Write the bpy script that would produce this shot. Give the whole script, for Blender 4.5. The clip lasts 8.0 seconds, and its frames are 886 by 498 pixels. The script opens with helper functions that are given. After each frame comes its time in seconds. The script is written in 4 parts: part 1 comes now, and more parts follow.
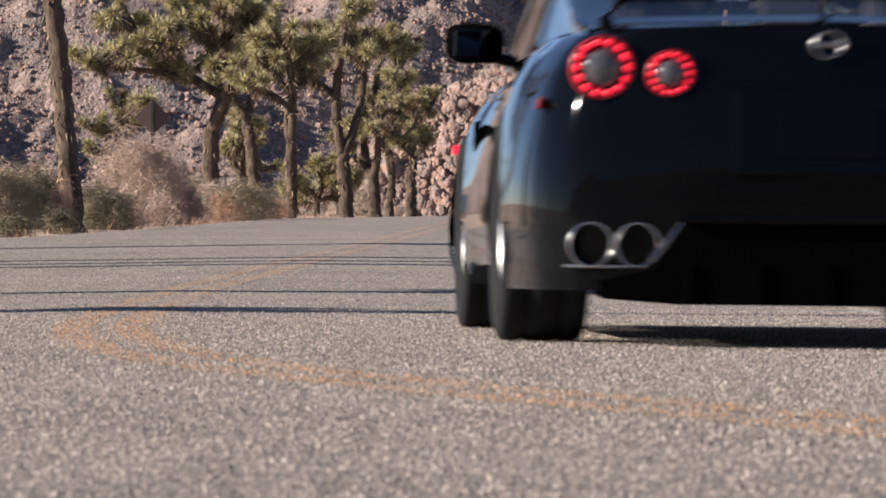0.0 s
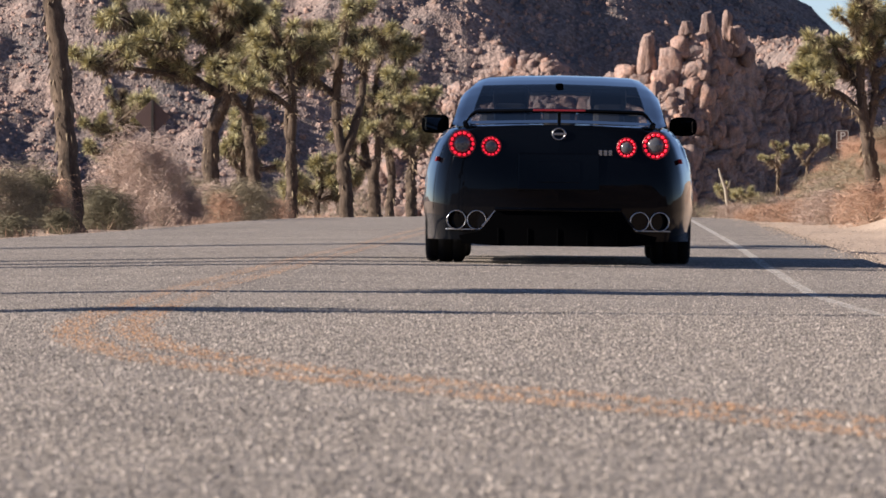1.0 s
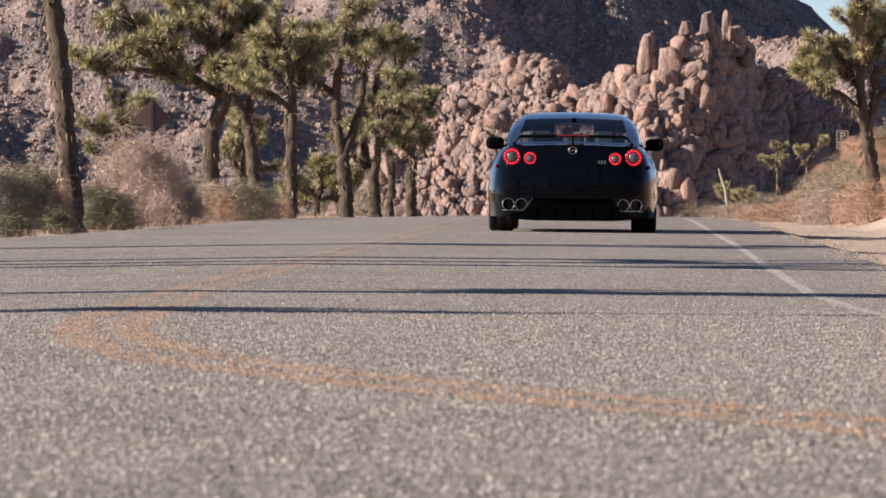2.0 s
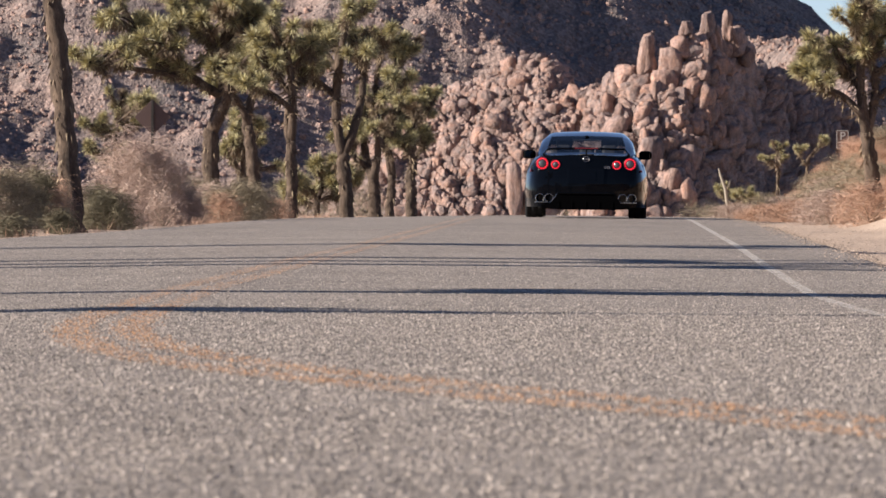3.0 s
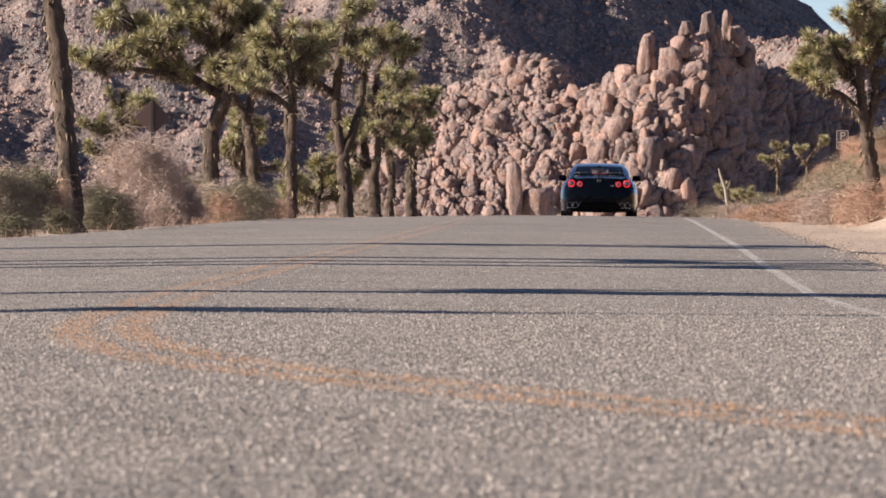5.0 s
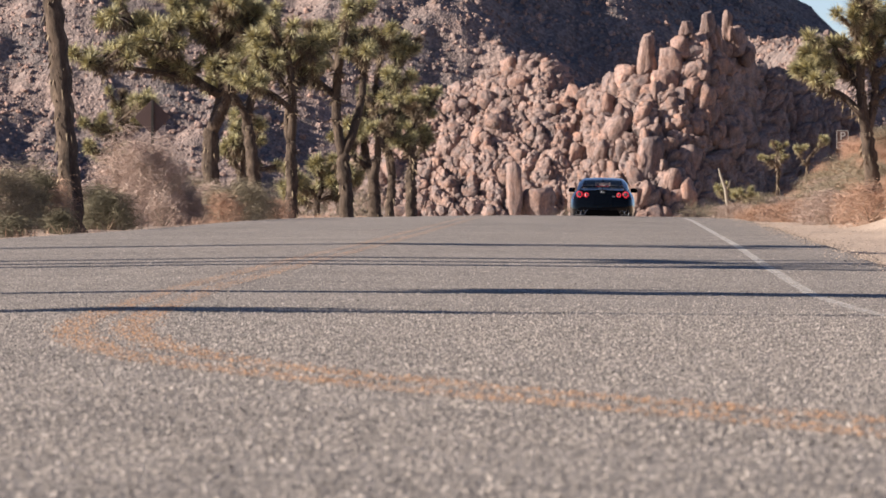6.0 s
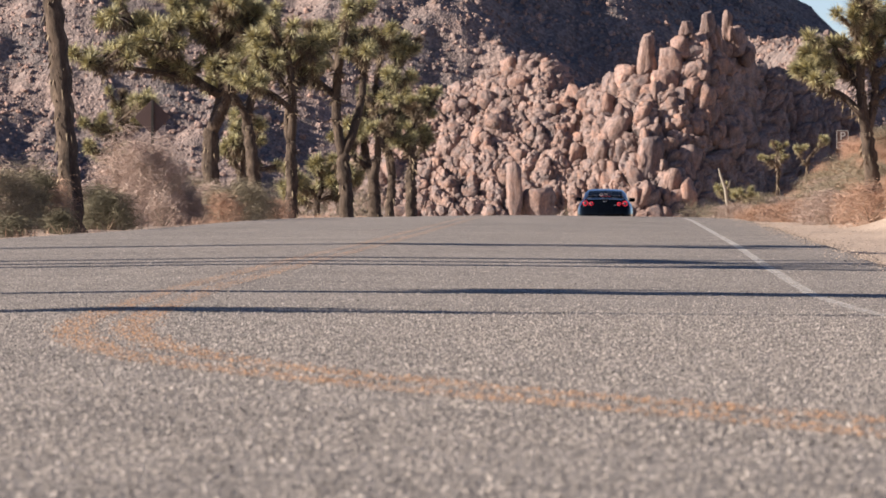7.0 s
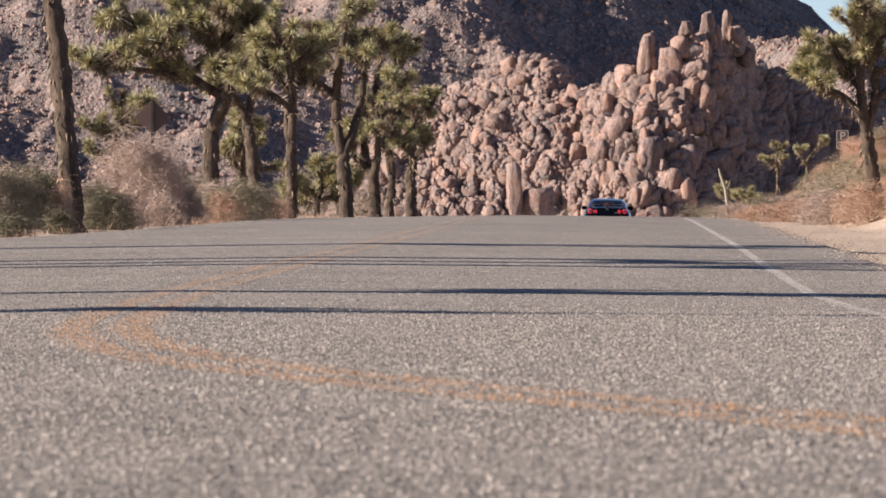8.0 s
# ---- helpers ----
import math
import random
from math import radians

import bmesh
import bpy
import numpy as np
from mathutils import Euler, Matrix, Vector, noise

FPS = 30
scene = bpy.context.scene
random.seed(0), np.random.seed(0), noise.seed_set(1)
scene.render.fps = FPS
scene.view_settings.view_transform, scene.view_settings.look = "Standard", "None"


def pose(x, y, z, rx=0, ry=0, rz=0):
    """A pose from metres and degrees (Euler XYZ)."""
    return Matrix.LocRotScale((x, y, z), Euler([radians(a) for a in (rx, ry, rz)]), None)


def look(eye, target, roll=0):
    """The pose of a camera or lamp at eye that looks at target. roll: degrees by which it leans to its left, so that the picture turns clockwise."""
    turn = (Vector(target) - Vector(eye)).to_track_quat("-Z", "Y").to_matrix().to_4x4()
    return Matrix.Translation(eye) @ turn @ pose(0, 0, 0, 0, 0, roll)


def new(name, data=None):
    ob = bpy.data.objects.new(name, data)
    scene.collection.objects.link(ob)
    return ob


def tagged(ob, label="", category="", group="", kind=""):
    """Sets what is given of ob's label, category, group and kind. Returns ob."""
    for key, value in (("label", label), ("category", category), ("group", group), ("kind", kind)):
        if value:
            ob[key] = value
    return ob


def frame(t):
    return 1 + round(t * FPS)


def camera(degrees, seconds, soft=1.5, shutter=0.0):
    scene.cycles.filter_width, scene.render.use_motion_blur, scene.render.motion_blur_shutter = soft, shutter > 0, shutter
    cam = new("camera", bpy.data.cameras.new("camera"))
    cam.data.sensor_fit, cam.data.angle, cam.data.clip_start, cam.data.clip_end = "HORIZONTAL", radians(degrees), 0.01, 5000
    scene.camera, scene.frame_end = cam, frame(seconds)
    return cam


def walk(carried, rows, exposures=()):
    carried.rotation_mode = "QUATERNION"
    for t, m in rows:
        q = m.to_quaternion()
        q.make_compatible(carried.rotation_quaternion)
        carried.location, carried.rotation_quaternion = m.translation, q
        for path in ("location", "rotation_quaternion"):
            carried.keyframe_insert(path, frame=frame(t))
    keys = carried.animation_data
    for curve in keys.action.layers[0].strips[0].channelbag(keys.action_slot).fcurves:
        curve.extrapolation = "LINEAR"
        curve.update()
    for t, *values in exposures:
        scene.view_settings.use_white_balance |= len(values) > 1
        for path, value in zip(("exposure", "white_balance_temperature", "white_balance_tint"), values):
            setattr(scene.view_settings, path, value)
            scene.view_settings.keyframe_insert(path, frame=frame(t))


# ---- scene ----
# ---------------------------------------------------------------- camera
cam = camera(9.0, 8.0, soft=1.5, shutter=0.5)
cam.data.dof.use_dof = True
cam.data.dof.focus_distance = 45.0
cam.data.dof.aperture_fstop = 22.0
EYE = pose(0, 0, 0.59, 90 - 0.719, 0, 0)
walk(cam, [(0.0, EYE), (8.0, EYE)])

# ---------------------------------------------------------------- sky and sun
SUN_TOWARDS = Vector((-0.905, -0.16, 0.385)).normalized()
world = bpy.data.worlds.new("world")
scene.world = world
world.use_nodes = True
wn = world.node_tree
sky = wn.nodes.new("ShaderNodeTexSky")
sky.sky_type = "NISHITA"
sky.sun_disc = False
sky.sun_elevation = math.asin(SUN_TOWARDS.z)
sky.sun_rotation = math.atan2(SUN_TOWARDS.x, SUN_TOWARDS.y)
sky.air_density = 0.7
sky.dust_density = 0.0
sky.ozone_density = 2.0
sky.altitude = 1500.0
cool = wn.nodes.new("ShaderNodeMix")
cool.data_type, cool.blend_type = "RGBA", "MULTIPLY"
cool.inputs[0].default_value = 1.0
cool.inputs[7].default_value = (0.98, 0.92, 0.98, 1)
wn.links.new(sky.outputs[0], cool.inputs[6])
wn.links.new(cool.outputs[2], wn.nodes["Background"].inputs[0])
wn.nodes["Background"].inputs[1].default_value = 0.056
lamp = bpy.data.lights.new("sun", "SUN")
lamp.energy, lamp.angle, lamp.color = 5.0, radians(0.5), (1.0, 0.90, 0.79)
sun = new("sun", lamp)
sun.matrix_world = look(SUN_TOWARDS * 60, (0, 0, 0))
scene.view_settings.exposure = 1.21

# ---------------------------------------------------------------- materials
class Nodes:
    """A small writer of node materials."""

    def __init__(self, name, rough=0.7, metal=0.0):
        self.mat = bpy.data.materials.new(name)
        self.mat.use_nodes = True
        self.tree = self.mat.node_tree
        self.shader = self.tree.nodes["Principled BSDF"]
        self.shader.inputs["Roughness"].default_value = rough
        self.shader.inputs["Metallic"].default_value = metal
        self.where = None

    def node(self, kind, **values):
        n = self.tree.nodes.new(kind)
        for key, value in values.items():
            n.inputs[key.replace("_", " ")].default_value = value
        return n

    def join(self, a, b):
        self.tree.links.new(a, b)

    def place(self):
        if self.where is None:
            self.where = self.tree.nodes.new("ShaderNodeTexCoord").outputs["Object"]
        return self.where

    def noise(self, scale, detail=4.0, rough=0.6, stretch=None):
        n = self.node("ShaderNodeTexNoise", Scale=scale, Detail=detail, Roughness=rough)
        src = self.place()
        if stretch:
            m = self.node("ShaderNodeMapping")
            m.inputs["Scale"].default_value = stretch
            self.join(src, m.inputs[0])
            src = m.outputs[0]
        self.join(src, n.inputs["Vector"])
        return n.outputs["Fac"]

    def cells(self, scale):
        n = self.node("ShaderNodeTexVoronoi", Scale=scale)
        self.join(self.place(), n.inputs["Vector"])
        return n

    def ramp(self, fac, stops):
        n = self.tree.nodes.new("ShaderNodeValToRGB")
        e = n.color_ramp.elements
        while len(e) < len(stops):
            e.new(0.5)
        for el, (p, c) in zip(e, stops):
            el.position, el.color = p, (*c, 1) if len(c) == 3 else c
        self.join(fac, n.inputs[0])
        return n.outputs[0]

    def mix(self, a, b, fac, kind="MIX"):
        n = self.tree.nodes.new("ShaderNodeMix")
        n.data_type, n.blend_type = "RGBA", kind
        for sock, value in ((n.inputs[6], a), (n.inputs[7], b), (n.inputs[0], fac)):
            if hasattr(value, "is_output"):
                self.join(value, sock)
            elif isinstance(value, tuple):
                sock.default_value = (*value, 1)
            else:
                sock.default_value = value
        return n.outputs[2]

    def colour(self, c):
        if isinstance(c, tuple):
            self.shader.inputs["Base Color"].default_value = (*c, 1)
        else:
            self.join(c, self.shader.inputs["Base Color"])
        return self

    def bump(self, height, strength=0.5, distance=0.02):
        n = self.node("ShaderNodeBump", Strength=strength, Distance=distance)
        self.join(height, n.inputs["Height"])
        self.join(n.outputs[0], self.shader.inputs["Normal"])
        return self

    def random(self, island=False):
        if island:
            return self.tree.nodes.new("ShaderNodeNewGeometry").outputs["Random Per Island"]
        return self.tree.nodes.new("ShaderNodeObjectInfo").outputs["Random"]


def grey(v):
    return (v, v, v)


def asphalt_colour(m):
    stones = m.cells(85.0)
    base = m.ramp(stones.outputs["Color"], [(0.0, (0.075, 0.064, 0.055)), (0.5, (0.225, 0.19, 0.165)), (1.0, (0.47, 0.398, 0.345))])
    patch = m.ramp(m.noise(0.55, 5), [(0.3, grey(0.78)), (0.7, grey(1.12))])
    fine = m.ramp(m.noise(7.0, 4), [(0.3, grey(0.72)), (0.7, grey(1.2))])
    return m.mix(m.mix(base, patch, 1.0, "MULTIPLY"), fine, 1.0, "MULTIPLY"), stones


def make_asphalt():
    m = Nodes("asphalt", 0.85)
    c, stones = asphalt_colour(m)
    m.colour(c)
    m.bump(stones.outputs["Distance"], 0.6, 0.012)
    return m.mat


def make_chips(name, a, b, c, d):
    m = Nodes(name, 0.85)
    m.colour(m.ramp(m.random(True), [(0.0, a), (0.45, b), (0.85, c), (1.0, d)]))
    return m.mat


def make_road_paint(name, paint, worn):
    m = Nodes(name, 0.8)
    c, stones = asphalt_colour(m)
    wear = m.ramp(m.noise(16.0, 6, 0.75), [(worn - 0.08, grey(0.0)), (worn + 0.08, grey(1.0))])
    tint = m.mix(paint, m.mix(c, paint, 0.45), m.noise(3.0, 3))
    m.colour(m.mix(c, tint, wear))
    m.bump(stones.outputs["Distance"], 0.5, 0.010)
    return m.mat


def make_soil(name, light, dark, pebble):
    m = Nodes(name, 0.95)
    big = m.noise(0.35, 6)
    small = m.noise(6.0, 6, 0.7)
    stones = m.cells(26.0)
    c = m.mix(m.ramp(big, [(0.35, dark), (0.65, light)]), m.ramp(small, [(0.3, dark), (0.7, light)]), 0.5)
    spots = m.ramp(stones.outputs["Distance"], [(0.06, grey(1.0)), (0.22, grey(0.0))])
    m.colour(m.mix(c, pebble, spots))
    m.bump(small, 0.7, 0.06)
    return m.mat


def make_rock(name, light, mid, dark, scale=1.0, varied=True):
    m = Nodes(name, 0.92)
    big = m.noise(0.5 * scale, 5, 0.6)
    grain = m.noise(6.0 * scale, 6, 0.75)
    streak = m.noise(1.2 * scale, 5, 0.65, (1.0, 1.0, 0.22))
    c = m.ramp(big, [(0.34, mid), (0.58, light)])
    c = m.mix(c, tuple(0.5 * v for v in mid), m.ramp(m.noise(0.33 * scale, 6, 0.7), [(0.50, grey(0.0)), (0.66, grey(0.8))]))
    c = m.mix(c, m.ramp(m.noise(0.9 * scale, 5, 0.7), [(0.35, (0.88, 0.93, 0.97)), (0.65, (1.21, 0.99, 0.85))]), 1.0, "MULTIPLY")
    c = m.mix(c, m.ramp(grain, [(0.32, grey(0.42)), (0.68, grey(1.35))]), 0.9, "MULTIPLY")
    c = m.mix(c, dark, m.ramp(streak, [(0.53, grey(0.0)), (0.72, grey(0.85))]))
    if varied:
        c = m.mix(c, m.ramp(m.random(), [(0.0, (0.72, 0.71, 0.72)), (0.5, (0.98, 0.93, 0.89)), (1.0, (1.16, 1.01, 0.92))]), 1.0, "MULTIPLY")
    elif varied is False:
        c = m.mix(c, m.ramp(m.random(True), [(0.0, (0.72, 0.70, 0.72)), (0.5, (1.0, 0.97, 0.95)), (1.0, (1.30, 1.2, 1.12))]), 1.0, "MULTIPLY")
    m.colour(c)
    m.bump(m.mix(m.mix(grain, streak, 0.4), m.noise(1.7 * scale, 5, 0.7), 0.6), 1.0, 0.6 / scale)
    return m.mat


def make_slope():
    m = Nodes("mountain_slope", 0.95)
    blocks = m.cells(1.05)
    small = m.cells(2.6)
    tone = m.ramp(blocks.outputs["Color"], [(0.0, (0.125, 0.097, 0.09)), (0.5, (0.20, 0.156, 0.143)), (1.0, (0.30, 0.235, 0.212))])
    tone = m.mix(tone, m.ramp(small.outputs["Color"], [(0.0, grey(0.6)), (1.0, grey(1.35))]), 1.0, "MULTIPLY")
    tone = m.mix(tone, m.ramp(m.noise(0.05, 5), [(0.35, (0.75, 0.78, 0.80)), (0.65, (1.15, 1.05, 1.0))]), 1.0, "MULTIPLY")
    m.colour(tone)
    m.bump(m.mix(blocks.outputs["Distance"], small.outputs["Distance"], 0.5), 0.8, 0.6)
    return m.mat


def make_leaf(name, a, b, rough=0.55):
    m = Nodes(name, rough)
    c = m.ramp(m.random(True), [(0.0, a), (1.0, b)])
    m.colour(m.mix(c, m.ramp(m.noise(3.0, 3), [(0.3, grey(0.7)), (0.7, grey(1.25))]), 1.0, "MULTIPLY"))
    return m.mat


def make_bark():
    m = Nodes("joshua_bark", 0.95)
    plates = m.noise(9.0, 6, 0.8, (1.0, 1.0, 0.35))
    c = m.ramp(plates, [(0.34, (0.028, 0.018, 0.013)), (0.56, (0.105, 0.072, 0.051)), (0.76, (0.225, 0.162, 0.118))])
    m.colour(m.mix(c, m.ramp(m.noise(1.4, 4), [(0.3, grey(0.75)), (0.7, grey(1.2))]), 1.0, "MULTIPLY"))
    m.bump(plates, 1.0, 0.05)
    return m.mat


def plain(name, c, rough=0.5, metal=0.0, coat=0.0, ior=1.5):
    m = Nodes(name, rough, metal)
    m.colour(m.mix(tuple(v * 0.88 for v in c), c, m.noise(11.0, 5)))
    r = m.ramp(m.noise(5.0, 4), [(0.3, grey(rough * 0.85)), (0.7, grey(min(1.0, rough * 1.2)))])
    m.join(r, m.shader.inputs["Roughness"])
    m.shader.inputs["Coat Weight"].default_value = coat
    m.shader.inputs["IOR"].default_value = ior
    m.shader.inputs["Coat Roughness"].default_value = 0.03
    return m.mat


def glowing(name, c, strength, rough=0.3):
    m = Nodes(name, rough).colour(c)
    m.shader.inputs["Emission Color"].default_value = (*c, 1)
    m.shader.inputs["Emission Strength"].default_value = strength
    return m.mat


ASPHALT = make_asphalt()
CHIPS = make_chips("road_chippings", (0.035, 0.031, 0.028), (0.21, 0.179, 0.157), (0.42, 0.357, 0.310), (0.52, 0.45, 0.395))
YELLOW_CHIPS = make_chips("painted_chippings", (0.17, 0.10, 0.065), (0.37, 0.20, 0.10), (0.44, 0.245, 0.13), (0.48, 0.31, 0.19))
PEBBLES = make_chips("shoulder_pebbles", (0.10, 0.078, 0.062), (0.31, 0.235, 0.18), (0.42, 0.32, 0.25), (0.52, 0.41, 0.33))
YELLOW = make_road_paint("yellow_road_paint", (0.50, 0.265, 0.125), 0.56)
WHITE = make_road_paint("white_road_paint", (0.55, 0.51, 0.47), 0.47)
SAND = make_soil("desert_sand", (0.47, 0.355, 0.275), (0.34, 0.25, 0.188), (0.22, 0.165, 0.13))
ROCK = make_rock("granite", (0.40, 0.307, 0.282), (0.27, 0.204, 0.188), (0.10, 0.075, 0.068))
RUBBLE = make_rock("granite_rubble", (0.36, 0.276, 0.25), (0.25, 0.19, 0.173), (0.10, 0.075, 0.068), 1.0, False)
BEDROCK = make_rock("bedrock", (0.38, 0.291, 0.266), (0.26, 0.197, 0.18), (0.10, 0.075, 0.068), 1.0, None)
FAR_ROCK = make_rock("far_granite", (0.40, 0.315, 0.292), (0.28, 0.215, 0.20), (0.12, 0.096, 0.09), 0.6, False)
SLOPE = make_slope()
BARK = make_bark()
LEAF = make_leaf("joshua_leaf", (0.12, 0.11, 0.055), (0.55, 0.485, 0.255))
DRY_LEAF = make_leaf("dead_joshua_leaf", (0.095, 0.065, 0.042), (0.26, 0.195, 0.125), 0.8)
PINK_TWIG = make_leaf("dry_pink_twig", (0.26, 0.18, 0.145), (0.55, 0.42, 0.35), 0.85)
GREEN_TWIG = make_leaf("greyish_green_twig", (0.14, 0.115, 0.072), (0.33, 0.272, 0.19), 0.85)
STRAW = make_leaf("straw_grass", (0.28, 0.165, 0.11), (0.56, 0.36, 0.255), 0.85)
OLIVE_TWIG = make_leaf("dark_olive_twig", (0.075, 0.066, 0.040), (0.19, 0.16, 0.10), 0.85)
PAINT = plain("black_car_paint", (0.002, 0.0025, 0.004), 0.04, 0.0, 0.0, 1.22)


def add_clear_coat(mat):
    """A lacquer that gains its gloss towards grazing views."""
    tree = mat.node_tree
    shader = tree.nodes["Principled BSDF"]
    weight = tree.nodes.new("ShaderNodeLayerWeight")
    weight.inputs["Blend"].default_value = 0.5
    ramp = tree.nodes.new("ShaderNodeValToRGB")
    ramp.color_ramp.elements[0].position = 0.38
    ramp.color_ramp.elements[1].position = 0.75
    tree.links.new(weight.outputs["Facing"], ramp.inputs[0])
    tree.links.new(ramp.outputs[0], shader.inputs["Coat Weight"])
    shader.inputs["Coat IOR"].default_value = 1.7
    shader.inputs["Coat Roughness"].default_value = 0.03


add_clear_coat(PAINT)
BLACK = plain("black_plastic", (0.002, 0.002, 0.0024), 0.9, 0.0, 0.0, 1.05)
RUBBER = plain("tyre_rubber", (0.010, 0.010, 0.011), 0.85, 0.0, 0.0, 1.3)
CHROME = plain("bright_steel", (0.75, 0.74, 0.72), 0.16, 1.0)
DULL_CHROME = plain("dull_chrome", (0.30, 0.30, 0.31), 0.25, 1.0)
RIM = plain("silver_alloy", (0.55, 0.55, 0.56), 0.3, 1.0)
DARKM = plain("sooty_steel", (0.02, 0.018, 0.016), 0.7, 0.5)
LAMP_GREY = plain("grey_lamp_lens", (0.075, 0.075, 0.085), 0.15, 0.0, 0.5)
RED_GLOW = glowing("red_lamp", (0.80, 0.015, 0.04), 0.5)
RED_DIM = glowing("red_lens", (0.20, 0.010, 0.016), 0.04)
SEAT = plain("dark_seat_leather", (0.03, 0.028, 0.028), 0.6)
SIGN_BACK = plain("brown_sign_metal", (0.10, 0.062, 0.055), 0.6, 0.2)
SIGN_WHITE = plain("white_sign_print", (0.36, 0.35, 0.33), 0.6)
POST = plain("dark_post", (0.025, 0.020, 0.018), 0.8)
DEADWOOD = plain("bleached_wood", (0.30, 0.255, 0.20), 0.85)


def make_glass():
    m = Nodes("tinted_glass", 0.04)
    clear = m.node("ShaderNodeBsdfTransparent")
    clear.inputs["Color"].default_value = (0.58, 0.61, 0.65, 1)
    gloss = m.node("ShaderNodeBsdfGlossy", Roughness=0.03)
    edge = m.node("ShaderNodeFresnel", IOR=1.11)
    both = m.tree.nodes.new("ShaderNodeMixShader")
    m.join(edge.outputs[0], both.inputs[0])
    m.join(clear.outputs[0], both.inputs[1])
    m.join(gloss.outputs[0], both.inputs[2])
    m.join(both.outputs[0], m.tree.nodes["Material Output"].inputs["Surface"])
    return m.mat


GLASS = make_glass()

# ---------------------------------------------------------------- mesh helpers
def mesh_object(name, verts, faces, material, parent=None, smooth=False):
    me = bpy.data.meshes.new(name)
    me.from_pydata(verts, [], faces)
    me.update()
    if smooth:
        me.polygons.foreach_set("use_smooth", [True] * len(me.polygons))
    me.materials.append(material)
    ob = new(name, me)
    ob.parent = parent
    return ob


def part(name, bm, material, parent, label="", smooth=False):
    me = bpy.data.meshes.new(name)
    bm.to_mesh(me)
    bm.free()
    if smooth:
        me.polygons.foreach_set("use_smooth", [True] * len(me.polygons))
    me.materials.append(material)
    ob = new(name, me)
    ob.parent = parent
    return tagged(ob, label)


def empty(name, m, label, category, group="", kind=""):
    ob = new(name)
    ob.empty_display_size = 0.1
    ob.matrix_world = m
    return tagged(ob, label, category, group, kind)


def tube(points, radii, sides=8, cap=True):
    """Vertices and faces of a tapering tube along points."""
    verts, faces = [], []
    side = Vector((0.31, 0.95, 0.05))
    for i, p in enumerate(points):
        a = points[max(i - 1, 0)]
        b = points[min(i + 1, len(points) - 1)]
        t = (b - a).normalized()
        u = side - t * side.dot(t)
        if u.length < 0.05:
            u = t.orthogonal()
        u.normalize()
        v = t.cross(u)
        for k in range(sides):
            w = 2 * math.pi * k / sides
            verts.append(p + (u * math.cos(w) + v * math.sin(w)) * radii[i])
    for i in range(len(points) - 1):
        for k in range(sides):
            n = (k + 1) % sides
            faces.append((i * sides + k, i * sides + n, (i + 1) * sides + n, (i + 1) * sides + k))
    if cap:
        faces.append(tuple(range(sides))[::-1])
        faces.append(tuple((len(points) - 1) * sides + k for k in range(sides)))
    return verts, faces


class Soup:
    """Vertices and faces gathered from many small pieces."""

    def __init__(self):
        self.verts, self.faces = [], []

    def add(self, verts, faces):
        o = len(self.verts)
        self.verts.extend(verts)
        self.faces.extend(tuple(i + o for i in f) for f in faces)

    def build(self, name, material, parent=None, smooth=False):
        return mesh_object(name, self.verts, self.faces, material, parent, smooth)


# ---------------------------------------------------------------- the lie of the land
PROFILE = [(-60, 0.18), (6, 0.18), (12, 0.155), (18, 0.085), (24, 0.02), (28, 0.0), (84, 0.0), (92, -0.025), (102, -0.085),
           (115, -0.168), (128, -0.243), (150, -0.475), (169, -0.745), (197, -1.13), (227, -1.59), (300, -2.8), (420, -4.2), (600, -5.0), (6000, -5.0)]
CENTRE = [(-60, 16.6), (0, 3.4), (9.9, 0.71), (11.2, 0.17), (12.9, -0.33), (14.1, -0.60), (15.6, -0.83), (17.5, -1.04), (19.8, -1.21), (22.7, -1.31),
          (25.7, -1.36), (30.3, -1.34), (40.3, -1.02), (51.6, -0.62), (227, 4.80), (6000, 182.0)]
LEFT_EDGE = [(-60, 4.2), (30, 4.8), (50, 4.8), (60, 4.4), (65, 3.95), (72, 3.6), (81, 3.4), (89, 3.1), (97, 2.9), (6000, 2.9)]
_t = np.arange(-60, 1000, 0.25)


def _soft(knots, width):
    v = np.interp(_t, *zip(*knots))
    k = np.exp(-0.5 * (np.arange(-16, 17) * 0.25 / width) ** 2)
    pad = np.concatenate([np.full(16, v[0]), v, np.full(16, v[-1])])
    return np.convolve(pad, k / k.sum(), "valid")


_z, _c, _l = _soft(PROFILE, 1.6), _soft(CENTRE, 0.7), _soft(LEFT_EDGE, 1.5)
CROWN, RIGHT_EDGE = 0.012, 4.2


def road_z(y):
    return float(np.interp(y, _t, _z))


def centre(y):
    return float(np.interp(y, _t, _c)) if y < 900 else float(np.interp(y, *zip(*CENTRE)))


def left_edge(y):
    return float(np.interp(y, _t, _l))


def ease(a, b, v):
    s = min(1.0, max(0.0, (v - a) / (b - a)))
    return s * s * (3 - 2 * s)


def road_height(u, y):
    """Height of the carriageway u metres right of its middle."""
    return road_z(y) - CROWN * math.sqrt(u * u + 0.04)


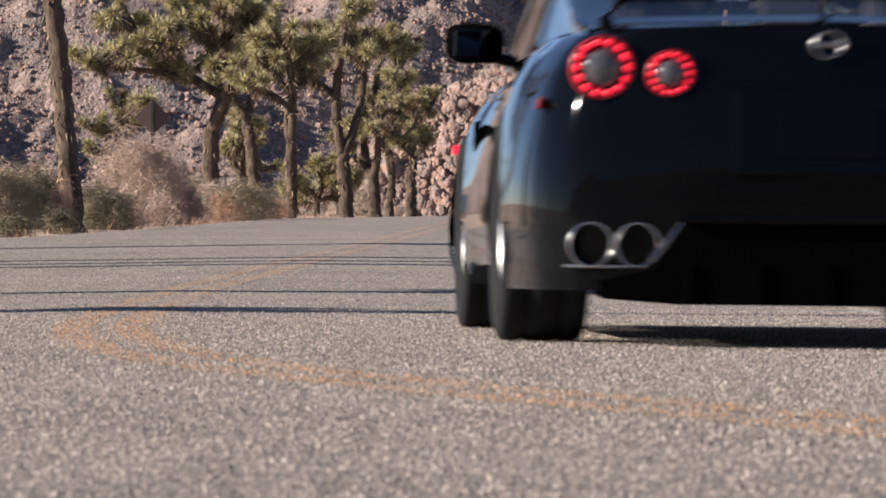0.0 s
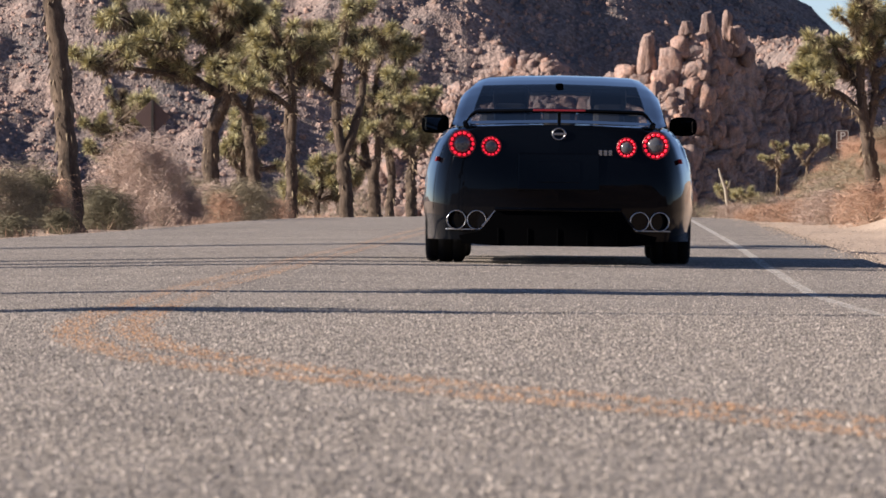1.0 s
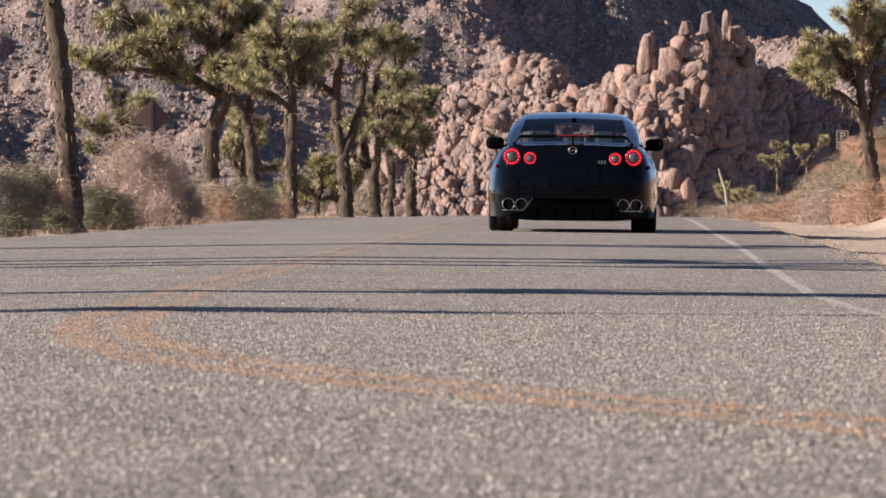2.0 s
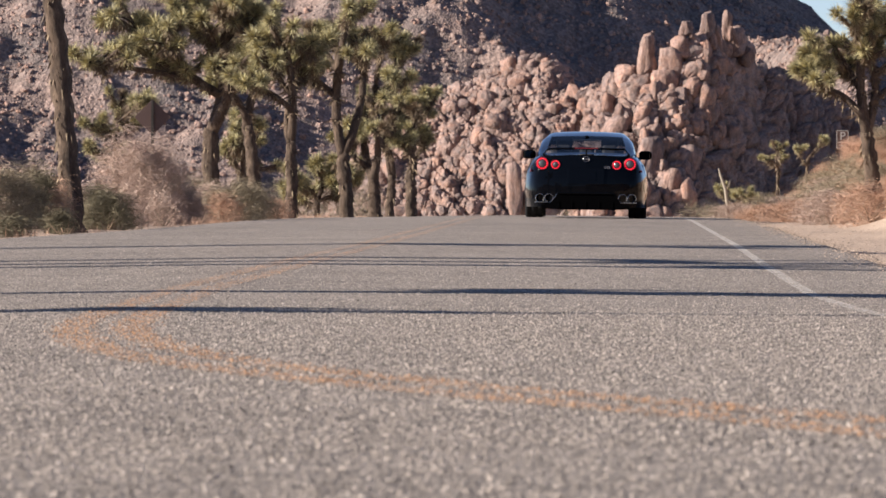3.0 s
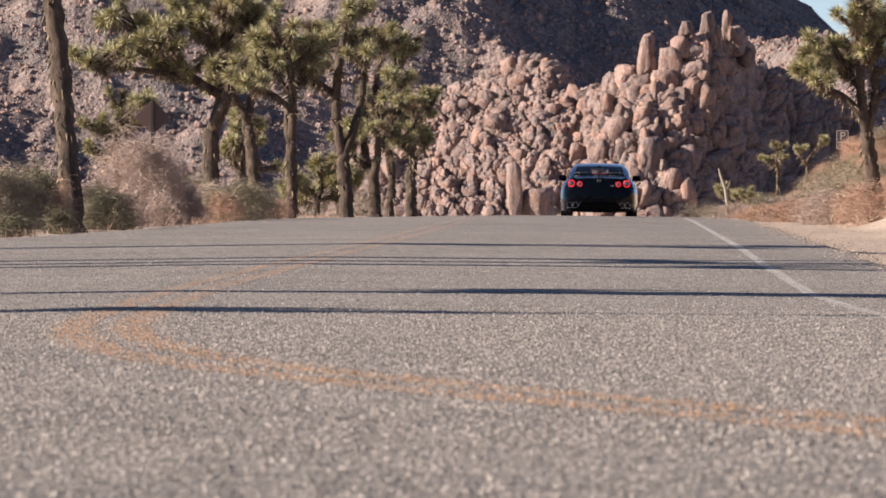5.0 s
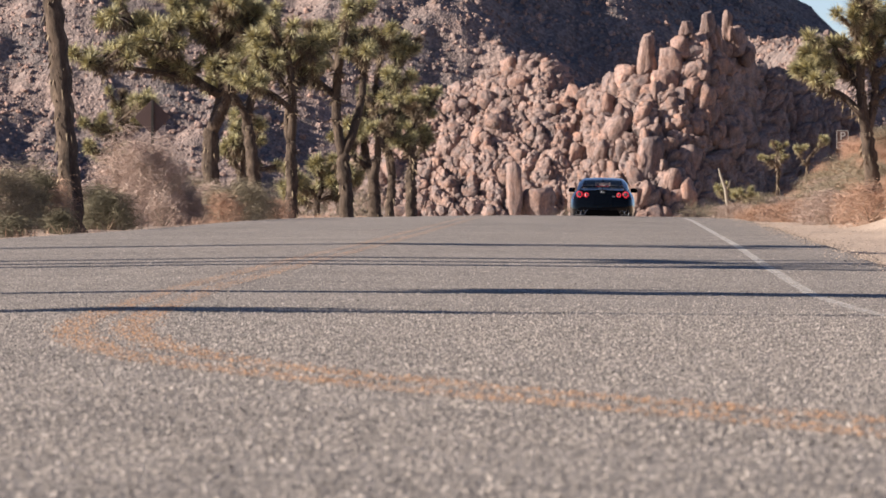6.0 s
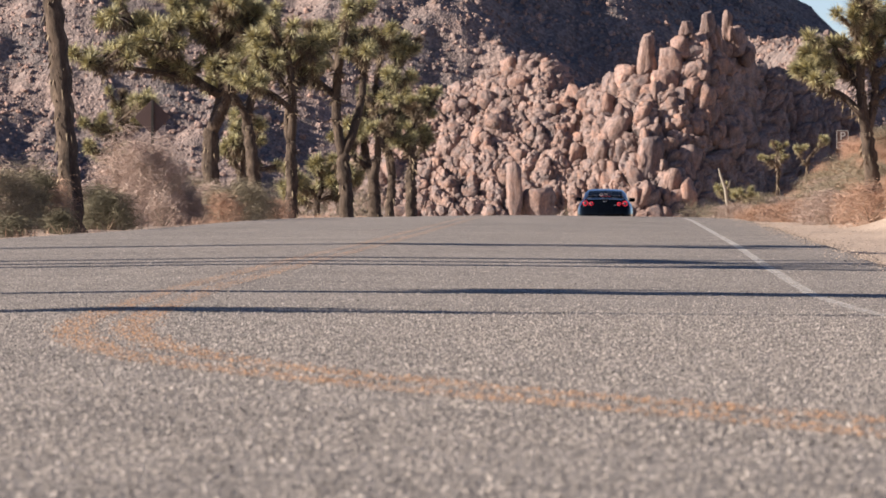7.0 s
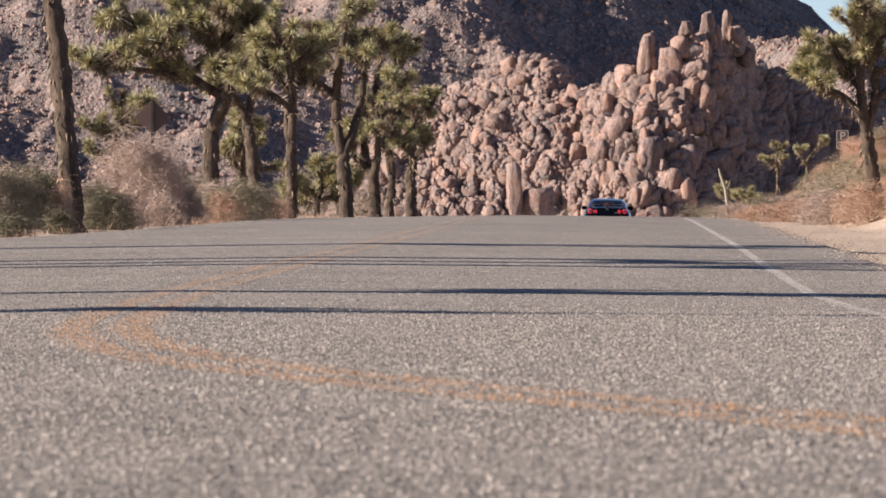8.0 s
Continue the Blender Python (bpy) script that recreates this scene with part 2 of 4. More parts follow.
def land(x, y):
    """Height of the ground."""
    u = x - centre(y)
    z = road_height(max(-6.0, min(6.0, u)), y)
    wob = noise.noise(Vector((x * 0.35, y * 0.12, 0.0))) * 0.10 + noise.noise(Vector((x * 1.3, y * 0.6, 3.0))) * 0.03
    if u > 0:
        out = u - RIGHT_EDGE
        near = ease(40, 70, y) * (1 - 0.6 * ease(120, 200, y))
        z += -0.05 * ease(-0.1, 0.25, out) + near * ((1.30 + 0.75 * ease(95, 125, y)) * ease(1.1, 4.8, out) + 0.9 * ease(4.5, 12, out)) + wob * ease(0.2, 1.5, out)
    else:
        out = -u - left_edge(y)
        z += -0.05 * ease(-0.1, 0.25, out) + 0.10 * ease(0.4, 3.0, out) + 0.35 * ease(4, 16, out) + wob * ease(0.2, 1.5, out)
    inside = min(RIGHT_EDGE - u, u + left_edge(y))
    z -= 0.09 * ease(-0.05, 0.35, inside)
    return z


def axis(*spans):
    out = []
    for a, b, n in spans:
        out.extend(np.linspace(a, b, n, endpoint=False))
    return out


def build_ground():
    ys = axis((-60, 0, 20), (0, 40, 60), (40, 130, 160), (130, 260, 60), (260, 900, 40), (900, 4900, 12)) + [4900]
    us = axis((-2500, -200, 8), (-200, -30, 14), (-30, -8, 26), (-8, -2.4, 50), (-2.4, 3.4, 3), (3.4, 9, 44), (9, 30, 26), (30, 200, 14), (200, 2500, 8)) + [2500]
    verts, faces, n = [], [], len(us)
    for y in ys:
        for u in us:
            x = u + centre(y)
            verts.append((x, y, land(x, y)))
    for j in range(len(ys) - 1):
        for i in range(n - 1):
            a = j * n + i
            faces.append((a, a + 1, a + n + 1, a + n))
    ob = mesh_object("ground", verts, faces, SAND, smooth=True)
    tagged(ob, "pale tan desert sand and gravel beside the road", "ground", kind="structure")


def strip(name, ys, cols, lift, material, ragged=0.0):
    """A lengthwise sheet on the carriageway; cols gives offsets from the middle at y."""
    verts, faces, n = [], [], len(cols(0))
    for y in ys:
        slope = (centre(y + 0.4) - centre(y - 0.4)) / 0.8
        k = math.sqrt(1 + slope * slope)
        row = cols(y)
        for i, u in enumerate(row):
            w = u * k
            if ragged and i in (0, n - 1):
                w += ragged * noise.noise(Vector((y * 1.7, u, 1.0)))
            verts.append((centre(y) + w, y, road_height(w, y) + lift))
    for j in range(len(ys) - 1):
        for i in range(n - 1):
            a = j * n + i
            faces.append((a, a + 1, a + n + 1, a + n))
    return mesh_object(name, verts, faces, material, smooth=True)


def build_road():
    ys = axis((-60, 0, 30), (0, 34, 136), (34, 130, 190), (130, 420, 100)) + [420]

    def cols(y):
        l = left_edge(y)
        return [-l - 0.12, -l, -l + 0.04, -l * 0.75, -l * 0.5, -1.0, -0.5, -0.2, 0.0, 0.2, 0.5, 1.0, 1.8, 2.6, 3.4, RIGHT_EDGE - 0.04, RIGHT_EDGE, RIGHT_EDGE + 0.12]

    def bevel(name, lift):
        ob = strip(name, ys, cols, lift, ASPHALT, 0.26)
        n = 18
        for j in range(len(ys)):
            for i in (0, n - 1):
                ob.data.vertices[j * n + i].co.z -= 0.06
        return ob

    tagged(bevel("road", 0.0), "weathered grey-brown asphalt road with a low crown", "road", kind="structure")
    for u, l in ((-0.105, "worn orange-yellow centre line paint"), (0.105, "worn orange-yellow centre line paint")):
        ob = strip("yellow_line", ys, lambda y, u=u: [u - 0.055, u, u + 0.055], 0.0012, YELLOW)
        tagged(ob, l, "road marking", "double centre line", "structure")
    ob = strip("white_edge_line", ys, lambda y: [3.295, 3.33, 3.37], 0.0012, WHITE)
    tagged(ob, "faded white edge line painted on the asphalt", "road marking", kind="structure")


build_ground()
build_road()


# ---------------------------------------------------------------- the mountain behind
def ridge_height(x):
    return float(np.interp(x, [-400, -280, -190, -120, -60, 0, 47, 70, 89, 95, 110, 130, 160, 260, 500], [12, 35, 80, 112, 120, 95, 70, 52, 36, 31, 25, 18, 11, 6, 2]))


def mountain_z(x, y):
    t = (y - 1060) / 260
    low = min(1.0, max(0.0, t))
    away = (1 - ease(1.1, 3.1, t)) * ease(-700, -430, x) * (1 - ease(560, 890, x))
    z = (ridge_height(x) + 6) * ease(0.0, 1.0, low) * (0.35 + 0.65 * low)
    bend = x + 9 * noise.noise(Vector((y / 34, x / 40, 6.0))) + 4 * noise.noise(Vector((y / 11, x / 13, 7.0)))
    z += float(np.interp(bend, [-125, -70, -32, -13, 58, 80], [0, 24, 22, 19, -6, -1])) * ease(0.04, 0.55, t)
    z += ease(56, 80, x) * (1 - ease(81, 100, x)) * 26 * ease(0.0, 0.22, t) * (1 - ease(0.35, 0.8, t))
    z += ease(-125, -96, bend) * (1 - ease(-94, -72, bend)) * 9 * ease(0.03, 0.16, t) * (1 - ease(0.3, 0.55, t))
    n = noise.fractal(Vector((x / 46, y / 60, 2.0)), 1.0, 2.0, 5) * 10 + noise.fractal(Vector((x / 11, y / 14, 5.0)), 1.0, 2.0, 4) * 1.5
    return -6 + (z + n * ease(0.0, 0.15, t)) * away


def boulder_mesh(seed, cuts=2, block=False):
    """A weathered granite boulder: a ball worn flat along a few joint planes; cuts sets its fineness."""
    rng = random.Random(900 + seed)
    bm = bmesh.new()
    bmesh.ops.create_icosphere(bm, subdivisions=3 if cuts > 2 else 1, radius=1.0)
    planes = []
    if block:
        for k in range(6):
            n = Vector([(1 if k % 2 else -1) * (1.0 if k // 2 == a else 0.0) + rng.uniform(-0.22, 0.22) for a in range(3)]).normalized()
            planes.append((n, rng.uniform(0.60, 0.78)))
    for k in range(3 if block else 7):
        n = Vector((rng.gauss(0, 1), rng.gauss(0, 1), rng.gauss(0, 1))).normalized()
        planes.append((n, rng.uniform(0.55, 0.85)))
    off = Vector((seed * 5.1, seed * 2.3, 0))
    for v in bm.verts:
        for n, d in planes:
            over = v.co.dot(n) - d
            if over > 0:
                v.co -= n * over * 0.86
        if cuts > 2:
            v.co *= 1.18 + 0.13 * noise.noise(v.co * 1.6 + off) + 0.09 * noise.noise(v.co * 3.6 + off) + 0.05 * noise.noise(v.co * 8.0 - off)
            v.co -= v.co.normalized() * 0.20 * max(0.0, 1 - 7 * abs(noise.noise(v.co * 1.3 - off)))
        else:
            v.co *= 1.2 + rng.uniform(-0.1, 0.1)
    return bm


def build_mountain():
    xs = axis((-700, -140, 20), (-140, 150, 260), (150, 900, 24)) + [900]
    ys = axis((1040, 1060, 2), (1060, 1340, 200), (1340, 1900, 12)) + [1900]
    verts = [(x, y, mountain_z(x, y)) for y in ys for x in xs]
    n = len(xs)
    faces = [(j * n + i, j * n + i + 1, (j + 1) * n + i + 1, (j + 1) * n + i) for j in range(len(ys) - 1) for i in range(n - 1)]
    ob = mesh_object("mountain", verts, faces, SLOPE)
    tagged(ob, "bare brown desert mountainside strewn with boulders", "mountain", kind="structure")
    rng = random.Random(4)
    shapes = []
    for s in range(6):
        bm = boulder_mesh(s, 1)
        bm.verts.ensure_lookup_table()
        shapes.append(([v.co.copy() for v in bm.verts], [tuple(v.index for v in f.verts) for f in bm.faces]))
        bm.free()
    soup = Soup()
    for _ in range(26000):
        y = 1062 + 250 * rng.random()
        x = rng.uniform(-0.082, 0.10) * y
        r = 0.22 + 0.6 * rng.random() ** 5 + (0.25 if rng.random() < 0.06 else 0)
        z = mountain_z(x, y)
        m = Matrix.LocRotScale((x, y, z + r * 0.2), Euler((rng.uniform(0, 6), rng.uniform(0, 6), rng.uniform(0, 6))), (r, r * rng.uniform(0.7, 1.2), r * rng.uniform(0.6, 1.1)))
        v, f = rng.choice(shapes)
        soup.add([m @ p for p in v], f)
    ob = soup.build("mountain_boulders", FAR_ROCK)
    tagged(ob, "countless pale boulders lying on the mountainside", "boulders", kind="stuff")


build_mountain()


# ---------------------------------------------------------------- the road's loose-looking surface chippings
def stones(name, p, z, r, material, label, seed):
    """One mesh of many small angular stones that stand at the points p."""
    rng = np.random.default_rng(seed)
    n = len(p)
    shape = np.array([(1, 0, 0.1), (0.2, 1, 0.1), (-1, 0.1, 0.1), (-0.1, -1, 0.1), (0.1, 0.0, 1.0)])
    turn = rng.uniform(0, 6.28, n)
    v = shape[None] * (1 + 0.35 * rng.uniform(-1, 1, (n, 5, 3)))
    c, s = np.cos(turn)[:, None], np.sin(turn)[:, None]
    x = v[:, :, 0] * c - v[:, :, 1] * s
    y = v[:, :, 0] * s + v[:, :, 1] * c
    flat = rng.uniform(0.55, 1.0, n)[:, None]
    co = np.stack([p[:, 0:1] + x * r[:, None], p[:, 1:2] + y * r[:, None], z[:, None] + 0.0015 + v[:, :, 2] * r[:, None] * flat * 0.95], 2).reshape(-1, 3)
    tri = np.array([(0, 1, 4), (1, 2, 4), (2, 3, 4), (3, 0, 4)])
    idx = (tri[None] + 5 * np.arange(n)[:, None, None]).reshape(-1, 3)
    me = bpy.data.meshes.new(name)
    me.from_pydata(co.tolist(), [], idx.tolist())
    me.materials.append(material)
    return tagged(new(name, me), label, "stones", kind="stuff")


def build_chips():
    """Small stones bound in the asphalt where the road passes nearest, some of them under the yellow paint."""
    rng = np.random.default_rng(5)
    spots = []
    for a, b, per_metre in ((5.5, 9, 2400), (9, 16, 2300), (16, 26, 1700), (26, 42, 600), (42, 66, 150)):
        n = int((b - a) * (a + b) / 2 * 0.166 * per_metre)
        y = rng.uniform(a, b, n)
        spots.append(np.stack([rng.uniform(-1, 1, n) * 0.083 * y, y], 1))
    p = np.concatenate(spots)
    c = np.interp(p[:, 1], _t, _c)
    u = p[:, 0] - c
    ok = (u < RIGHT_EDGE - 0.05) & (u > -np.interp(p[:, 1], _t, _l) + 0.05)
    p, u = p[ok], u[ok]
    z = np.interp(p[:, 1], _t, _z) - CROWN * np.sqrt(u * u + 0.04)
    r = 0.0027 + 0.0030 * rng.random(len(p)) ** 2
    slope = np.gradient(_c, _t)
    across = u / np.sqrt(1 + np.interp(p[:, 1], _t, slope) ** 2)
    line = (np.abs(np.abs(across) - 0.105) < 0.07 + 0.02 * rng.normal(size=len(p))) & (rng.random(len(p)) < 0.5)
    stones("chippings", p[~line], z[~line], r[~line], CHIPS, "coarse grey and tan stone chippings bound in the asphalt", 6)
    stones("painted_chippings", p[line], z[line] + 0.001, r[line], YELLOW_CHIPS, "stone chippings with worn orange-yellow road paint", 7)


def build_pebbles():
    """Loose gravel on the shoulders."""
    rng = np.random.default_rng(8)
    pts, zs = [], []
    for k in range(26000):
        y = rng.uniform(32, 120)
        u = RIGHT_EDGE + (rng.normal() * 0.17 + 0.12 if k % 2 else 0.1 + 3.6 * rng.random() ** 1.3) if k % 3 else -left_edge(y) + 0.12 - 0.42 * rng.random()
        pts.append((centre(y) + u, y))
        inside = min(RIGHT_EDGE - u, u + left_edge(y))
        zs.append(max(land(pts[-1][0], y), road_height(u, y) - 0.06 * ease(0.02, -0.12, inside) if inside > -0.12 else -9))
    stones("shoulder_gravel", np.array(pts), np.array(zs), 0.004 + 0.010 * rng.random(26000) ** 3, PEBBLES, "loose tan gravel along the edge of the asphalt", 9)


build_chips()
build_pebbles()


# ---------------------------------------------------------------- the unseen hill behind the camera, added to darken the car's reflections
def build_unseen_hill():
    xs = axis((-420, 420, 50)) + [420]
    ys = axis((-260, -60, 24)) + [-60]
    n = len(xs)

    def height(x, y):
        t = min(1.0, (-60 - y) / 110) * (1 - ease(170, 258, -y))
        fall = 1 - ease(180, 420, abs(x))
        return -1 + 36 * t * fall * (0.8 + 0.4 * noise.noise(Vector((x / 70, y / 70, 9)))) + 4 * t * noise.fractal(Vector((x / 18, y / 18, 1)), 1.0, 2.0, 4)

    verts = [(x, y, height(x, y)) for y in ys for x in xs]
    faces = [(j * n + i, j * n + i + 1, (j + 1) * n + i + 1, (j + 1) * n + i) for j in range(len(ys) - 1) for i in range(n - 1)]
    tagged(mesh_object("unseen_hill", verts, faces, SLOPE), "unseen brown hillside added to darken the car's reflections", "hill", kind="structure")


build_unseen_hill()

# ---------------------------------------------------------------- the rock pile
ROCK_Y = 585.0
# the skyline of the pile, as across and height at that distance
CREST = [(-16, -3), (-9, 4), (-4, 8.5), (0, 10.3), (4, 11.2), (6.2, 12.9), (10, 13.2), (11.5, 12.2), (13, 10.2), (14.5, 8.6), (16, 9.9), (18, 10.7), (20, 11.3), (22, 12.2), (24, 13.3), (25.5, 15.6), (28, 16.8), (30.4, 16.3),
         (31.6, 14.8), (32.0, 12.8), (36, 12.3), (38.5, 11.0), (41, 9.4), (43, 7.6), (47, 5.5), (60, 2)]


def front(x):
    """Where the foot of the rock face stands: it comes forward to the ridge and falls back on its lee side."""
    return float(np.interp(x, [-24, 0, 12, 18, 20.5, 23, 26, 28, 32, 36, 50, 75], [575, 572, 568, 564, 562.5, 564.5, 569.5, 573, 581, 585, 593, 602]))


def run(x):
    """How far back the crest stands from the foot."""
    return float(np.interp(x, [-24, 8, 14, 22, 26, 31.5, 33, 45, 75], [22, 22, 20, 15, 9, 8, 13, 15, 16]))


def profile(x, t):
    """A place on the face at x; t runs from 0 at the foot to 1 on the crest and to 2 behind it."""
    back = front(x) + run(x)
    top = (float(np.interp(x, *zip(*CREST))) - 0.59) * back / ROCK_Y + 0.59 - 1.0 - 0.8 * ease(22, 24, x) * (1 - ease(30, 31.5, x))
    ledge = 1 - ease(9, 15, x)
    s = float(np.interp(t, [0, 0.5, 0.68, 1.0], [0.0, 0.50 + 0.14 * ledge, 0.70, 1.0]))
    if t <= 1:
        filled = max(top, min(top + 3.2, float(np.interp(x, [6, 10, 22], [12.0, 11.6, 11.2]))) if 6 < x < 22 else top)
        body = filled + (top - filled) * ease(0.5, 1.0, t)
        return Vector((x, front(x) + run(x) * t, -6 + (body + 6) * s))
    return Vector((x, back + 26 * (t - 1), -6 + (top + 6) * (1 - 0.75 * (t - 1) ** 1.5)))


def bulge(p, size, tall, lean, seed):
    """Height of worn blocks pressed together: each is tilted and set back by its own amount, with sunk joints between them."""
    wob = noise.noise_vector(p * 0.55 / size) * 0.22
    q = Vector(((p.x - lean * p.z) / size, p.y / size * 0.8, p.z / size / tall)) + wob + Vector((seed, seed * 1.7, 0))
    d, at = noise.voronoi(q)[:2]
    e = min(1.0, (d[1] - d[0]) * 2.6)
    own = noise.cell_vector(at[0] * 7.3)
    tilt = (q - at[0]).dot(Vector((own.x, own.y, own.z * 1.4 - 0.2)))
    return size * (math.sqrt(max(0.0, 1 - (1 - e) ** 2)) - 0.22 * d[0] + 0.75 * tilt + 0.35 * own.y - 0.15)


def face_out(p):
    """How far the fractured face stands out at p: great leaning slabs under the spires, smaller round stones in the heap."""
    slab = ease(9, 17, p.x + 2.5 * noise.noise(p * 0.3))
    wall = ease(26.8, 29, p.x) * (1 - ease(31.5, 33, p.x)) * ease(4, 8, p.z)
    out = 0.12 * bulge(p, 0.55, 1.1, 0.0, 23.0) + 0.9 * noise.noise(p * 0.22) + 0.12 * noise.noise(p * 1.9)
    if slab < 1:
        out += (1 - slab) * (0.42 * bulge(p, 2.1, 1.0, 0.0, 3.0) + 0.36 * bulge(p, 1.0, 1.0, 0.0, 11.0))
    if slab > 0:
        out += slab * (0.46 * (1 - 0.5 * wall) * bulge(p, 2.5, 1.8, 0.24, 5.0) + 0.44 * (1 - 0.6 * wall) * bulge(p, 1.1, 1.5, 0.18, 17.0))
    return out


def rock_surface(x, t):
    p = profile(x, t)
    du, dt = profile(x + 0.6, t) - profile(x - 0.6, t), profile(x, min(2.0, t + 0.04)) - profile(x, max(0.0, t - 0.04))
    n = du.cross(dt).normalized()
    return p, n


def build_rocks():
    pile = empty("rock_formation", pose(0, 0, 0), "heap of rounded pinkish granite boulders with tall spires", "rock formation")
    xs = axis((-24, -6, 40), (-6, 48, 390), (48, 75, 50)) + [75]
    ts = axis((0, 1, 190), (1, 1.25, 14), (1.25, 2, 12)) + [2.0]
    n = len(xs)
    verts = []
    for t in ts:
        for x in xs:
            p, up = rock_surface(x, t)
            verts.append(p + up * face_out(p))
    faces = [(j * n + i, j * n + i + 1, (j + 1) * n + i + 1, (j + 1) * n + i) for j in range(len(ts) - 1) for i in range(n - 1)]
    mesh_object("bedrock", verts, faces, BEDROCK, pile)
    shapes = []
    for s in range(14):
        me = bpy.data.meshes.new("boulder")
        bm = boulder_mesh(s + 20, 3, s > 5)
        bm.to_mesh(me)
        bm.free()
        me.polygons.foreach_set("use_smooth", [True] * len(me.polygons))
        me.materials.append(ROCK)
        shapes.append(me)
    small = []
    for s in range(12):
        bm = boulder_mesh(s + 60, 2, s > 5)
        bm.verts.ensure_lookup_table()
        small.append(([v.co.copy() for v in bm.verts], [tuple(v.index for v in f.verts) for f in bm.faces]))
        bm.free()
    rng = random.Random(11)

    def boulder(at, rx, ry, rz, lean=0.0, turn=None):
        ob = new("boulder", rng.choice(shapes if turn is None else shapes[8:]))
        ob.parent = pile
        ob.matrix_basis = Matrix.LocRotScale(at, Euler((rng.uniform(-0.2, 0.2), lean, rng.uniform(0, 6.28) if turn is None else turn)), (rx, ry, rz))

    def on_face(x, low, high, r, sink=0.2):
        t = rng.uniform(low, high)
        p, up = rock_surface(x, t)
        return p + up * (face_out(p) + r * (0.5 - sink) - 0.35)

    # the spires and the large blocks
    for x, top, bottom, wide, lean in SPIRES:
        cx = (x - 784) * 0.0577
        t = min((k / 50 for k in range(51)), key=lambda k: abs(profile(cx, k).z - (0.59 + (316 - (top * 0.4 + bottom * 0.6)) * 0.0577)))
        y = profile(cx, t).y - 0.4
        k = y / 9962
        w, tall = wide * k / 2, (bottom - top) * k / 2
        at = Vector(((x - 784) * k, y, 0.59 + (316 - (top + bottom) / 2) * k))
        boulder(at, w * 1.03, w * 1.05, tall * 1.02, radians(lean), rng.uniform(-0.3, 0.3))
        for side in (-1, 1):
            f = rng.uniform(0.35, 0.55)
            boulder(at + Vector((side * w * rng.uniform(0.5, 1.0), rng.uniform(-0.4, 0.6), -tall * rng.uniform(0.35, 0.9))), w * f, w * f, tall * f, radians(lean))
    # two grey stones by the road at the foot of the heap
    k = 520 / 9962
    boulder(Vector(((911 - 784) * k, 520, 0.59 + (316 - 340) * k)), 0.75, 0.8, 2.9, 0.0, 0.2)
    boulder(Vector(((948 - 784) * k, 521, 0.59 + (316 - 365) * k)), 2.1, 1.6, 2.1, 0.0, -0.75)
    # blocks that lean on the ridge, and loose boulders on the heap
    for i in range(95):
        x = rng.uniform(12.5, 27.5)
        r = rng.uniform(0.45, 0.95)
        boulder(on_face(x, 0.05, 0.97, r), r * rng.uniform(0.7, 1.0), r, r * rng.uniform(1.2, 2.0), rng.uniform(0.0, 0.4))
    for i in range(46):
        x = rng.uniform(21, 29)
        r = rng.uniform(0.5, 0.95)
        boulder(on_face(x, 0.45, 1.02, r), r * rng.uniform(0.8, 1.1), r, r * rng.uniform(0.8, 1.3), rng.uniform(-0.2, 0.3))
    for i in range(120):
        x = rng.uniform(-6, 15)
        r = rng.choice((0.4, 0.5, 0.6, 0.75, 0.9))
        boulder(on_face(x, 0.02, 1.0, r), r * rng.uniform(0.8, 1.15), r, r * rng.uniform(0.75, 1.2), rng.uniform(-0.3, 0.4))
    soup = Soup()
    for i in range(3600):
        x = rng.uniform(-9, 17) if i % 3 else rng.uniform(14, 60)
        r = 0.16 + 0.36 * rng.random() ** 1.8
        m = Matrix.LocRotScale(on_face(x, 0.0, 1.05, r, 0.35), Euler((rng.gauss(0, 0.5), rng.gauss(0.1, 0.5), rng.uniform(0, 6))), (r * rng.uniform(0.8, 1.2), r * 0.9, r * rng.uniform(0.65, 1.3)))
        v, f = rng.choice(small)
        soup.add([m @ q for q in v], f)
    ob = soup.build("rubble", RUBBLE, pile)
    ob["kind"] = "stuff"


# across, top, bottom, width and lean of each large block, on the scale of the distant view
SPIRES = [(1145, 60, 140, 32, 4), (1112, 112, 175, 50, 0), (1083, 128, 185, 38, 8), (1188, 82, 150, 48, 0), (1207, 62, 108, 40, 0), (1215, 37, 68, 27, 4), (1252, 21, 80, 30, 3), (1268, 44, 110, 26, -6), (1287, 15, 75, 19, 3), (1300, 47, 112, 50, 0), (1230, 114, 150, 25, 0),
          (1232, 143, 192, 36, 0), (1245, 178, 230, 56, 0), (1178, 122, 180, 60, 5), (900, 98, 142, 32, -5), (931, 96, 138, 32, 3), (1085, 195, 290, 60, 22), (1150, 240, 340, 52, 10), (1215, 255, 350, 46, 12), (1182, 290, 372, 44, 6)]
build_rocks()

# ---------------------------------------------------------------- Joshua trees
def bent(a, b, rng, sag=0.1, n=5):
    """A bent line from a to b that leaves sideways and turns up."""
    side = Vector((rng.uniform(-1, 1), rng.uniform(-1, 1), rng.uniform(-0.5, 1.1))) * (b - a).length * sag
    return [a.lerp(b, i / n) + side * math.sin(math.pi * i / n) for i in range(n + 1)]


